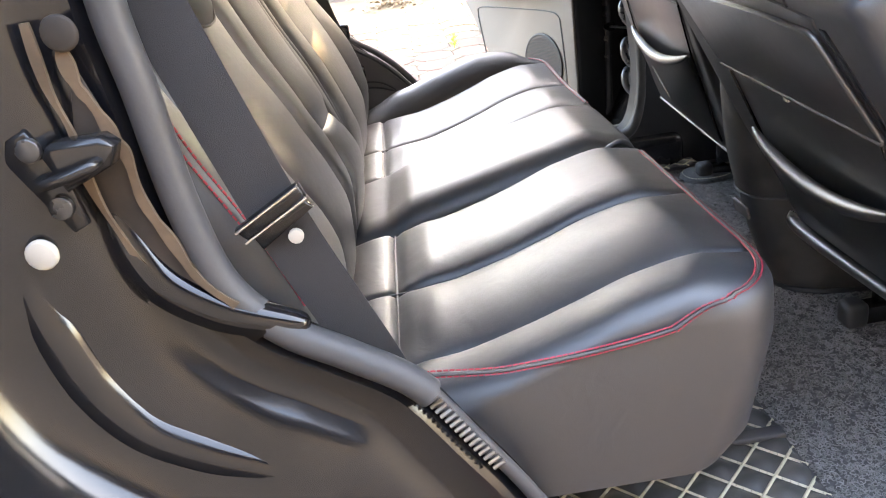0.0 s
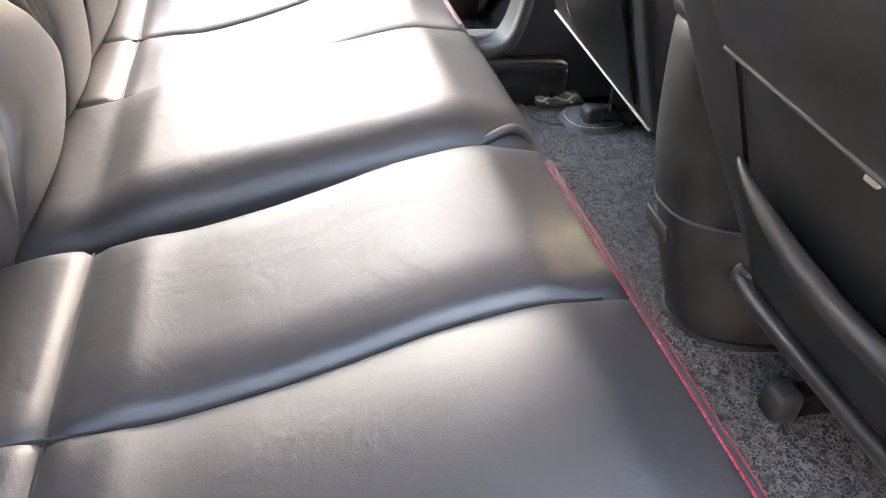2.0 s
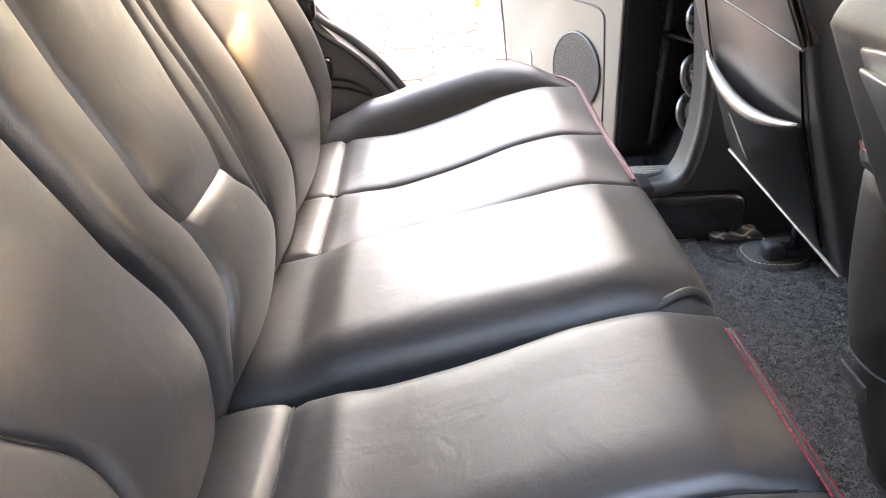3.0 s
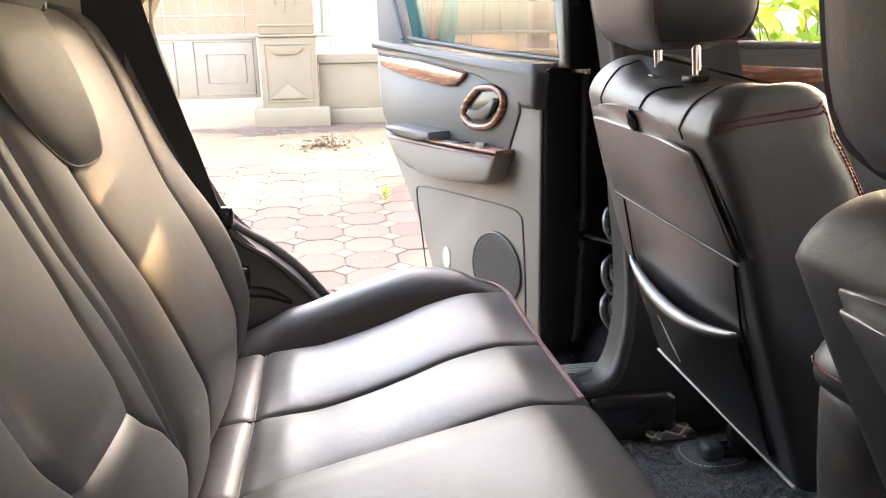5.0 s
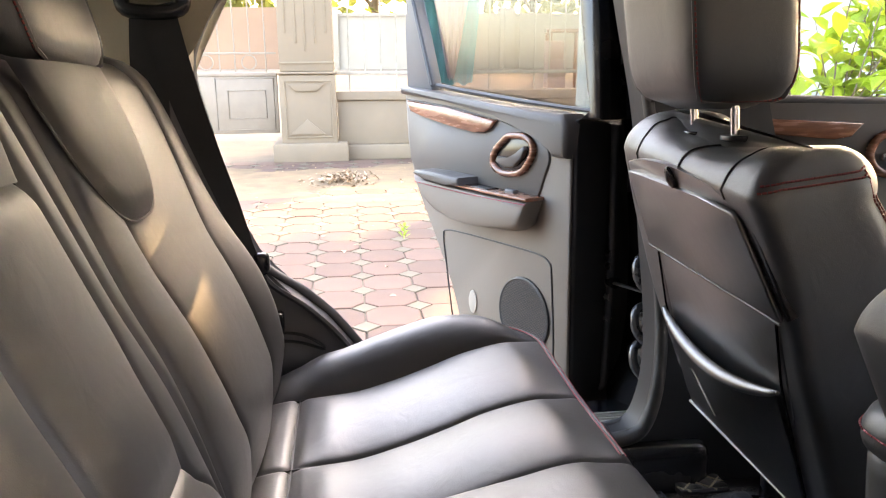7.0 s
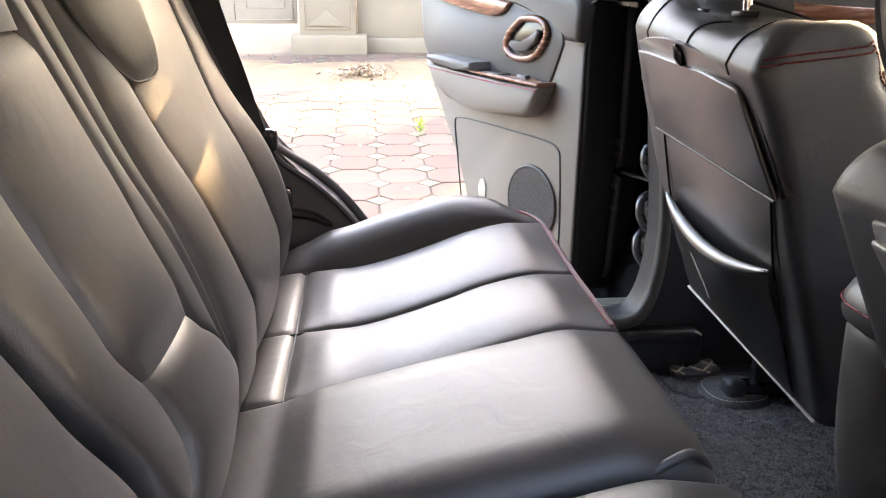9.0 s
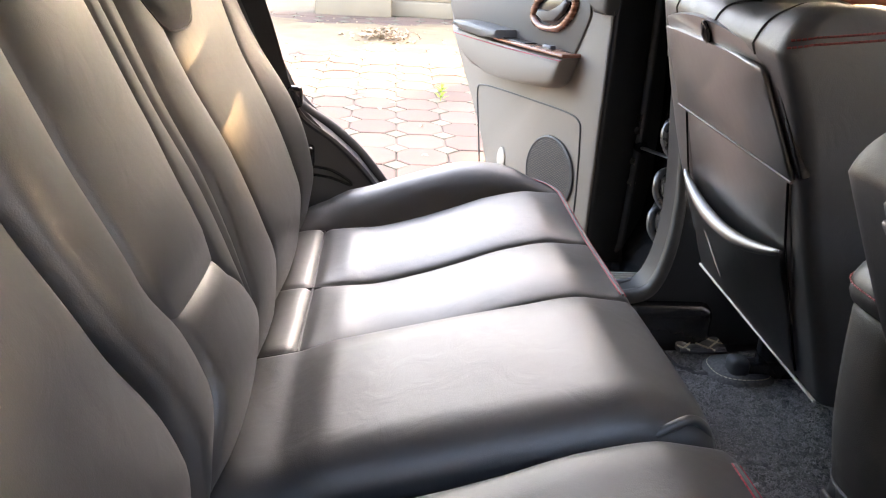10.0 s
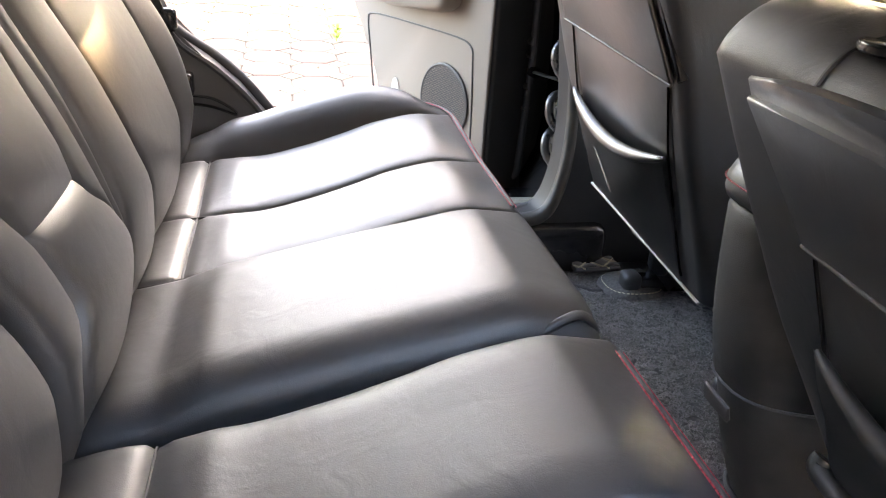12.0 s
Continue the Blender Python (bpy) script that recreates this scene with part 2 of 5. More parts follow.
def tube(bm, pts, r, n=8, squash=1.0, closed=False):
    """A round bar along a line of points; squash flattens it."""
    pts = [Vector(p) for p in pts]
    rows, up = [], None
    m = len(pts)
    for k, p in enumerate(pts):
        q0, q1 = (pts[(k - 1) % m], pts[(k + 1) % m]) if closed else (pts[max(k - 1, 0)], pts[min(k + 1, m - 1)])
        d = (q1 - q0).normalized()
        if up is None:
            up = Vector((0, 0, 1)) if abs(d.z) < 0.9 else Vector((1, 0, 0))
        side = d.cross(up).normalized()
        up = side.cross(d).normalized()
        rr = r(k / max(m - 1, 1)) if callable(r) else r
        rows.append([p + rr * (math.cos(2 * math.pi * i / n) * side + squash * math.sin(2 * math.pi * i / n) * up) for i in range(n)])
    if closed:
        lattice(bm, rows + [rows[0]], True)
        bmesh.ops.remove_doubles(bm, verts=bm.verts, dist=1e-6)
    else:
        capped(bm, rows)
    return bm


def ribbon(bm, pts, width_dir, half, thick):
    """A strap: a thin flat bar along points, wide along width_dir."""
    pts = [Vector(p) for p in pts]
    w = Vector(width_dir).normalized()
    rows = []
    for k, p in enumerate(pts):
        d = (pts[min(k + 1, len(pts) - 1)] - pts[max(k - 1, 0)]).normalized()
        s = (w - d * w.dot(d)).normalized()
        nrm = d.cross(s)
        h = half(k / (len(pts) - 1)) if callable(half) else half
        rows.append([p - s * h - nrm * thick / 2, p + s * h - nrm * thick / 2, p + s * h + nrm * thick / 2, p - s * h + nrm * thick / 2])
    capped(bm, rows)
    return bm


def stitches(bm, pts, length=0.006, gap=0.003, r=0.0011, side=Vector((0, 0, 1))):
    """A run of thread dashes along a line."""
    pts = [Vector(p) for p in pts]
    run, want = 0.0, 0.0
    for a, b in zip(pts, pts[1:]):
        seg = (b - a).length
        d = (b - a).normalized()
        s = d.cross(side).normalized()
        u = s.cross(d)
        while want < run + seg:
            p = a + d * (want - run)
            q = p + d * length
            ring = [[c + r * (s * x + u * y) for x, y in ((1, 0), (0, 1), (-1, 0), (0, -1))] for c in (p, q)]
            capped(bm, ring)
            want += length + gap
        run += seg
    return bm


def disc(bm, frame_, r, depth, n=24, bevel=0.0, ry=None):
    return prism(bm, [(r * math.cos(2 * math.pi * k / n), (ry or r) * math.sin(2 * math.pi * k / n)) for k in range(n)], frame_, depth, bevel)


# ---------------------------------------------------------------- rear bench
# car space: x to the car's nose, y across to the far doors, z up
BASE_Z = curve((-0.48, 0.763), (-0.41, 0.775), (-0.33, 0.780), (-0.25, 0.799), (-0.19, 0.819), (-0.12, 0.844), (-0.05, 0.857), (0.0, 0.858))
CENTRE_Z = curve((-0.48, 0.762), (-0.41, 0.777), (-0.28, 0.808), (-0.2, 0.827), (-0.13, 0.842), (-0.06, 0.856), (0.0, 0.858))
XB, XF = -0.475, 0.0


def cushion_panel(y0, y1, base, pillow, e0=0.0, e1=0.0, lift=None, front=None, nx=60, ny=22, back_seam=True, bottom=0.655, seam=-0.41):
    """One stuffed panel of a seat cushion between two seams; e0 and e1 round off a free edge. Rows run from y0 to y1."""
    rows = []
    front = front or (lambda y: 0.0)
    for y in cosine(y0, y1, ny):
        s = (y - y0) / (y1 - y0)
        arch = pillow * (4 * s * (1 - s)) ** 0.75 if not (e0 or e1) else pillow * min(1.0, (4 * s * (1 - s)) ** 0.6 + 0.25)
        drop = 0.0
        for e, dist in ((e0, y - y0), (e1, y1 - y)):
            if e and dist < e:
                drop += e * (1 - math.sqrt(max(0.0, 1 - (1 - dist / e) ** 2)))
        fx = front(y)
        row = [(XB, y, bottom)]
        for x in [XB + (XF - XB) * (k / nx) for k in range(nx + 1)]:
            xx = XB + (fx - XB) * (x - XB) / (XF - XB)
            fade = min(1.0, (x - seam) / 0.05, (XF - x) / 0.06 + 0.15)
            z = base(x) + arch * max(fade, 0.1) - drop * (0.55 if e0 and s < 0.5 else 1.0)
            if back_seam:
                z -= 0.007 * math.exp(-((x - seam) / 0.006) ** 2)
                if x < seam:
                    z += 0.002 * max(0.0, 1 - ((x - seam + 0.033) / 0.033) ** 2)
            z -= 0.004 * sum(math.exp(-(dist / 0.004) ** 2) for e, dist in ((e0, y - y0), (e1, y1 - y)) if not e)
            if lift:
                z += lift(x, y)
            row.append((xx, y, z))
        ztop = row[-1][2]
        for a in (20, 45, 70, 90):
            row.append((fx + 0.026 * math.sin(radians(a)), y, ztop - 0.03 * (1 - math.cos(radians(a)))))
        row += [(fx + 0.027, y, ztop - 0.07), (fx + 0.005, y, bottom + 0.03), (fx - 0.02, y, bottom)]
        rows.append(row)
    return rows


def far_bolster(x, y):
    s = min(max((y - 0.70) / 0.055, 0), 1)
    crown = max(0.0, 1 - ((x + 0.25) / 0.26) ** 2)
    return 0.05 * crown * math.sin(s * math.pi / 2)


def near_bolster(x, y):
    s = min(max((-0.44 - y) / 0.05, 0), 1)
    crown = max(0.0, 1 - ((x + 0.2) / 0.25) ** 2)
    return 0.014 * crown * math.sin(s * math.pi / 2)


def rounded_front(y_start, y_end, depth):
    """How far the front edge draws back towards a rounded end."""
    def f(y):
        s = (y - y_start) / (y_end - y_start)
        return 0.0 if s <= 0 else -depth * (1 - math.sqrt(max(0.0, 1 - min(s, 1) ** 2.4)))
    return f


def add_panel(parent, rows, name="cushion_panel", mat=LEATHER, label=""):
    bm = bmesh.new()
    capped(bm, rows)
    return part(name, bm, mat, parent, label)


far_cushion = thing("rear_seat", (-0.24, 0.4, 0.6), "wide black leather rear seat with folded centre armrest", "car seat", "rear seats")
add_panel(far_cushion, cushion_panel(0.0, 0.275, CENTRE_Z, 0.016, e0=0.05, back_seam=False, ny=40), "centre_panel")
add_panel(far_cushion, cushion_panel(0.275, 0.475, BASE_Z, 0.016))
add_panel(far_cushion, cushion_panel(0.475, 0.70, BASE_Z, 0.016, lift=lambda x, y: 0.012 * (y - 0.475) / 0.225))
add_panel(far_cushion, cushion_panel(0.70, 0.815, BASE_Z, 0.012, e1=0.05, lift=lambda x, y: 0.008 + far_bolster(x, y), front=rounded_front(0.67, 0.815, 0.15), back_seam=False), "side_bolster")
near_cushion = thing("rear_seat", (-0.24, -0.28, 0.6), "narrow black leather rear seat with red double stitching", "car seat", "rear seats")
add_panel(near_cushion, cushion_panel(-0.245, -0.022, BASE_Z, 0.017, e1=0.022, seam=-0.394))
add_panel(near_cushion, cushion_panel(-0.44, -0.245, BASE_Z, 0.018, seam=-0.394, front=rounded_front(-0.40, -0.545, 0.085)))
add_panel(near_cushion, cushion_panel(-0.545, -0.44, BASE_Z, 0.012, e0=0.05, lift=near_bolster, front=rounded_front(-0.40, -0.545, 0.085), back_seam=False), "side_bolster")
SIDE_SEAM = curve((-0.42, 0.838), (-0.358, 0.835), (-0.282, 0.827), (-0.226, 0.829), (-0.17, 0.834), (-0.114, 0.843), (-0.08, 0.857), (-0.05, 0.868))
for cush, ys, fr in ((far_cushion, (0.285, 0.78), rounded_front(0.67, 0.815, 0.15)), (near_cushion, (-0.06, -0.541), rounded_front(-0.40, -0.545, 0.085))):
    lines = []
    for off, dz in ((0.005, -0.001), (0.0125, -0.0035)):
        line = [(fr(y) + off, y, 0.862 + dz + 0.012 * min(max((y - 0.475) / 0.225, 0), 1) + 0.006 * min(max((-0.44 - y) / 0.05, 0), 1)) for y in steps(ys[0], ys[1], 60)]
        if cush is near_cushion:
            x0, _, z0 = line[-1]
            for x in steps(x0 - 0.004, -0.40, 44):
                w = min(1.0, (x0 - x) / 0.06)
                line.append((x, -0.5485 + 0.005 * max(0.0, 1 - (x0 - x) / 0.012), z0 + (SIDE_SEAM(x) + 3 * dz + 0.0065 - z0) * w))
        lines.append(line)
    for line in lines:
        part("stitching", stitches(bmesh.new(), line, 0.005, 0.0012, 0.0010), STITCH, cush, "red double stitching", kind="stuff", recalc=False)
    mid = [((Vector(a) + Vector(b)) / 2) for a, b in zip(*lines)]
    part("piping", tube(bmesh.new(), mid, 0.0022, 6), LEATHER, cush)

# the sewn lines at the bottom of the creases
for cush, y, base, lift, seam in ((far_cushion, 0.275, CENTRE_Z, 0.0, -0.41), (far_cushion, 0.475, BASE_Z, 0.0, -0.41), (far_cushion, 0.70, BASE_Z, 0.010, -0.41), (near_cushion, -0.245, BASE_Z, 0.0, -0.394), (near_cushion, -0.44, BASE_Z, 0.0, -0.394)):
    part("seam_line", tube(bmesh.new(), [(x, y, max(base(x), BASE_Z(x)) + lift - 0.0032) for x in steps(seam - 0.055, -0.012, 40)], 0.0017, 6), NIGHT, cush)
for cush, y0, y1, seam in ((far_cushion, 0.28, 0.695, -0.41), (near_cushion, -0.435, -0.035, -0.394)):
    part("seam_line", tube(bmesh.new(), [(seam, y, BASE_Z(seam) - 0.0045 + 0.012 * min(max((y - 0.475) / 0.225, 0), 1)) for y in steps(y0, y1, 30)], 0.0017, 6), NIGHT, cush)

# backrests
BX = curve((0.74, -0.474), (0.78, -0.467), (0.82, -0.462), (0.86, -0.460), (0.91, -0.472), (1.01, -0.507), (1.1, -0.55), (1.2, -0.592), (1.3, -0.635), (1.36, -0.665))


def back_panel(ya, yb, pillow, z0=0.75, z1=1.345, e0=0.0, e1=0.0, lift=None, nz=44, ny=26, depth=0.10, top=0.045):
    """One stuffed panel of a backrest between two seam lines ya(z) and yb(z)."""
    rows = []
    for k in range(ny):
        s = 0.5 - 0.5 * math.cos(math.pi * k / (ny - 1))
        row, arch = [], pillow * (4 * s * (1 - s)) ** 0.55
        for z in steps(z0, z1, nz):
            a, b = ya(z), yb(z)
            y = a + (b - a) * s
            drop = 0.0
            for e, dist in ((e0, y - a), (e1, b - y)):
                if e and dist < e:
                    drop += e * (1 - math.sqrt(max(0.0, 1 - (1 - dist / e) ** 2)))
            up = max(0.0, (z - (z1 - top)) / top)
            x = BX(z) + arch * min(1, (z - z0) / 0.05 + 0.3) - drop - top * 1.1 * (1 - math.sqrt(max(0, 1 - up**2)))
            x -= 0.008 * (math.exp(-((y - a) / 0.0045) ** 2) + math.exp(-((b - y) / 0.0045) ** 2))
            if lift:
                x += lift(y, z)
            row.append((x, y, z))
        y = row[-1][1]
        zt = row[-1][2]
        row += [(BX(z1) - depth * 0.8, y, zt + 0.004), (BX(z1) - depth - 0.02, y, zt - 0.03), (BX(z0) - depth, row[0][1], z0)]
        rows.append(row)
    return rows


SEAM_A = curve((0.76, -0.05), (0.9, -0.062), (1.0, -0.098), (1.1, -0.108), (1.35, -0.11))
SEAM_B = curve((0.76, -0.002), (0.83, 0.0), (0.89, 0.028), (0.94, 0.019), (1.0, -0.01), (1.15, -0.005), (1.35, 0.0))
SEAM_C = curve((0.76, 0.19), (0.86, 0.212), (0.905, 0.2), (0.94, 0.168), (1.02, 0.165), (1.1, 0.18), (1.35, 0.172))
SEAM_D = curve((0.76, 0.222), (0.9, 0.222), (1.1, 0.218), (1.35, 0.216))
SEAM_E = curve((0.76, 0.236), (0.9, 0.240), (1.1, 0.252), (1.35, 0.262))
SEAM_F = curve((0.76, 0.41), (0.86, 0.395), (0.95, 0.378), (1.05, 0.366), (1.16, 0.355), (1.35, 0.355))
SEAM_G = curve((0.76, 0.685), (0.9, 0.70), (1.07, 0.686), (1.19, 0.718), (1.28, 0.738), (1.375, 0.715))
EDGE_FAR = curve((0.76, 0.775), (0.9, 0.795), (1.1, 0.80), (1.25, 0.81), (1.32, 0.805), (1.375, 0.775))


def wing(y, z):
    return 0.02 * math.exp(-((z - 0.97) / 0.13) ** 2) * min(1, max(0, (y - 0.70) / 0.05))


far_back = far_cushion
add_panel(far_back, back_panel(lambda z: SEAM_A(z) + 0.006, SEAM_B, 0.012, e0=0.02), "side_bolster")
add_panel(far_back, back_panel(SEAM_B, SEAM_C, 0.018, z0=0.95, z1=1.235, top=0.035), "armrest")
add_panel(far_back, back_panel(SEAM_B, SEAM_C, 0.014, z0=0.75, z1=0.955, top=0.02, lift=lambda y, z: 0.010 * math.sin(math.pi * min(1, max(0, (z - 0.75) / 0.2)))), "lower_panel")
add_panel(far_back, back_panel(SEAM_B, SEAM_C, 0.02, z0=1.225, z1=1.34), "upper_panel")
add_panel(far_back, back_panel(SEAM_C, SEAM_D, 0.006), "edge_strip")
add_panel(far_back, back_panel(SEAM_D, SEAM_E, 0.005), "edge_strip")
add_panel(far_back, back_panel(SEAM_E, SEAM_F, 0.016), "back_panel")
add_panel(far_back, back_panel(SEAM_F, SEAM_G, 0.018, z1=1.36, top=0.05), "back_panel")
add_panel(far_back, back_panel(SEAM_G, EDGE_FAR, 0.014, z1=1.368, top=0.05, e1=0.035, lift=wing), "side_bolster")
near_back = near_cushion
NSEAM1 = curve((0.76, -0.24), (0.9, -0.245), (1.0, -0.30), (1.1, -0.28), (1.35, -0.25))
NSEAM2 = curve((0.76, -0.44), (0.9, -0.46), (1.1, -0.46), (1.35, -0.44))
NEDGE = curve((0.76, -0.53), (0.9, -0.56), (1.1, -0.555), (1.25, -0.54), (1.35, -0.50))
add_panel(near_back, back_panel(NEDGE, NSEAM2, 0.01, e0=0.035, lift=lambda y, z: wing(0.26 - y + 0.0, z)), "side_bolster")
add_panel(near_back, back_panel(NSEAM2, NSEAM1, 0.014), "back_panel")
add_panel(near_back, back_panel(NSEAM1, lambda z: SEAM_A(z) - 0.004, 0.014, e1=0.02), "back_panel")

for off in (0.0, 0.008):
    part("stitching", stitches(bmesh.new(), smooth_line([(-0.544 + off, -0.545, 1.128), (-0.528 + off, -0.545, 1.083), (-0.499 + off, -0.547, 1.02), (-0.468 + off, -0.547, 0.932)], 8), 0.005, 0.0015, 0.0012), STITCH, near_back, "red double stitching", kind="stuff", recalc=False)
    part("stitching", stitches(bmesh.new(), [(BX(1.36) - 0.03 - 0.6 * off - 0.055 * u**2, 0.545 + 0.17 * u, 1.352 + 0.008 * u) for u in steps(0, 1, 24)], 0.005, 0.0015, 0.0016), STITCH, far_back, "red double stitching", kind="stuff", recalc=False)
part("welt", tube(bmesh.new(), smooth_line([(-0.30, 0.005, 0.755), (-0.2, 0.004, 0.772), (-0.126, 0.006, 0.789), (-0.067, 0.006, 0.822), (-0.025, 0.008, 0.85), (0.0, 0.012, 0.856), (0.018, 0.014, 0.835), (0.022, 0.016, 0.79)], 6), 0.005, 8), LEATHER, far_cushion, "folded leather welt")

for back, line, z0, z1 in ((far_back, SEAM_B, 0.79, 1.31), (far_back, SEAM_C, 0.79, 1.31), (far_back, SEAM_D, 0.79, 1.31), (far_back, SEAM_E, 0.79, 1.31), (far_back, SEAM_F, 0.79, 1.31), (far_back, SEAM_G, 0.79, 1.33), (near_back, NSEAM1, 0.79, 1.31), (near_back, NSEAM2, 0.79, 1.31)):
    part("seam_line", tube(bmesh.new(), [(BX(z) - 0.0062, line(z), z) for z in steps(z0, z1, 40)], 0.0017, 6), NIGHT, back)

# head pads and headrests of the bench


def head_pad(parent, yc, z0=1.157, z1=1.335, half=0.105):
    """The rounded pad sewn onto the upper backrest."""
    bm = bmesh.new()
    rows = []
    for k in range(15):
        t = k / 14
        ring = []
        for i in range(25):
            a = math.pi * i / 24
            c = math.cos(a)
            y = yc - half * t * math.copysign(abs(c) ** 0.62, c) * (1 - 0.12 * math.sin(a))
            z = z1 - (z1 - z0) * t * math.sin(a) ** 0.8
            bulge = 0.019 * math.sqrt(max(0.0, 1 - t**2.6))
            ring.append((BX(z) + 0.015 + bulge, y, z))
        rows.append(ring)
    lattice(bm, rows)
    bmesh.ops.solidify(bm, geom=bm.faces[:], thickness=0.004)
    part("seam_line", tube(bmesh.new(), [(x + 0.001, yc + (y - yc) * 1.012, z - 0.0015) for x, y, z in rows[-1][1:-1]], 0.0018, 6), NIGHT, parent)
    return part("head_pad", bm, LEATHER, parent)


head_pad(far_back, 0.396, half=0.135)
head_pad(near_back, -0.21)


def superloop(cx, cy, hx, hy, z, n=28, p=3.2):
    out = []
    for k in range(n):
        a = 2 * math.pi * k / n
        c, s = math.cos(a), math.sin(a)
        out.append(Vector((cx + hx * math.copysign(abs(c) ** (2 / p), c), cy + hy * math.copysign(abs(s) ** (2 / p), s), z)))
    return out


def headrest(x, y, z, hx=0.055, hy=0.135, h=0.2, lean=-0.2, group="headrests", spread=0.075, label="black leather headrest with red seam on two chrome posts", post=0.075):
    """A stuffed headrest; (x, y, z) is the middle of its underside."""
    t = thing("headrest", (x, y, z - post), label, "headrest", group)
    bm = bmesh.new()
    rows = []
    for k in range(15):
        u = k / 14
        zz = z + h * u
        g = (1 - (2 * abs(u - 0.5)) ** 5) ** (1 / 3.2)
        g = max(g, 0.5 if 0 < k < 14 else 0.42)
        rows.append(superloop(x + lean * (zz - z), y, hx * g, hy * g * (1 - 0.12 * (1 - u)), zz, 40, 4.6))
    capped(bm, rows)
    bmesh.ops.smooth_vert(bm, verts=bm.verts, factor=0.4)
    pad = part("pad", bm, LEATHER, t)
    for sgn in (-1, 1):
        line = []
        for fwd in (-1, 1):
            for k in range(15):
                u = 0.05 + 0.9 * k / 14
                u = u if fwd < 0 else 1 - u
                zz = z + h * u
                g = max((1 - (2 * abs(u - 0.5)) ** 5) ** (1 / 3.2), 0.5) * 0.985
                line.append((x + lean * (zz - z) + fwd * hx * g * 0.86, y + sgn * hy * g * 0.87 * (1 - 0.12 * (1 - u)), zz))
        loop = smooth_line(line + line[:1], 3)[:-1]
        part("seam", tube(bmesh.new(), loop, 0.0034, 6, closed=True), LEATHER, t, "raised piped seam")
        part("stitching", stitches(bmesh.new(), [p + Vector((0, sgn * 0.003, 0)) for p in loop], 0.0045, 0.002, 0.0014, Vector((0, 1, 0))), MAROON, t, "dark red stitching", kind="stuff", recalc=False)
        part("post", tube(bmesh.new(), [(x + 0.01, y + sgn * spread, z - post), (x + 0.005, y + sgn * spread, z + 0.02)], 0.006, 10), CHROME, t, "chrome post")
        part("collar", disc(bmesh.new(), axes((x + 0.01, y + sgn * spread, z - post), (1, 0, 0), (0, 1, 0)), 0.018, 0.008, 16, 0.002, 0.026), BLACK, t)
    return t


headrest(-0.685, 0.475, 1.325, hx=0.06, hy=0.16, h=0.22, lean=-0.3, post=0.02, group="rear headrests")
headrest(-0.685, -0.22, 1.325, hx=0.06, hy=0.16, h=0.22, lean=-0.3, post=0.02, group="rear headrests")

# ---------------------------------------------------------------- front seats
DRIVER = dict(
    left=curve((0.66, -0.262), (0.79, -0.257), (0.96, -0.253), (1.03, -0.237), (1.09, -0.225), (1.18, -0.202), (1.21, -0.193), (1.24, -0.178)),
    right=curve((0.66, 0.188), (0.8, 0.209), (0.95, 0.224), (1.03, 0.238), (1.15, 0.246), (1.21, 0.245), (1.24, 0.238)),
    board=(-0.136, 0.190, 0.222, -0.149), pocket_l=(-0.129, -0.183, -0.217), pocket_r=(0.202, 0.164, 0.132), seams=(-0.105, 0.04, 0.166), mid=0.035, tilt=0.10, soft=0.02, shoulder=0.9)
PASSENGER = dict(
    left=curve((0.66, -0.225), (0.8, -0.245), (0.95, -0.266), (1.06, -0.266), (1.15, -0.264), (1.21, -0.262), (1.24, -0.255)),
    right=curve((0.66, 0.225), (0.8, 0.24), (0.95, 0.255), (1.06, 0.256), (1.15, 0.252), (1.21, 0.248), (1.24, 0.238)),
    board=(-0.188, 0.157, 0.197, -0.157), pocket_l=(-0.15, -0.168, -0.205), pocket_r=(0.185, 0.167, 0.2), seams=(-0.12, 0.0, 0.12), mid=0.0, tilt=0.02, soft=0.008, shoulder=0.45)


def rounded_loop(x0, x1, y0, y1, z, radii, along=(16, 7, 12, 7)):
    """A closed outline with four rounded corners; radii at (x0, y0), (x1, y0), (x1, y1), (x0, y1). It starts on the x0 side."""
    out = []
    corners = (((x0, y0), radii[0], 180), ((x1, y0), radii[1], 270), ((x1, y1), radii[2], 0), ((x0, y1), radii[3], 90))
    ends = []
    for (cx, cy), r, a0 in corners:
        ox, oy = cx + (r if cx == x0 else -r), cy + (r if cy == y0 else -r)
        ends.append([Vector((ox + r * math.cos(radians(a0 + 90 * k / 8)), oy + r * math.sin(radians(a0 + 90 * k / 8)), z)) for k in range(9)])
    for k in range(4):
        out += ends[k]
        p, q, n = ends[k][-1], ends[(k + 1) % 4][0], along[(k + 1) % 4]
        out += [p.lerp(q, i / (n + 1)) for i in range(1, n + 1)]
    return out


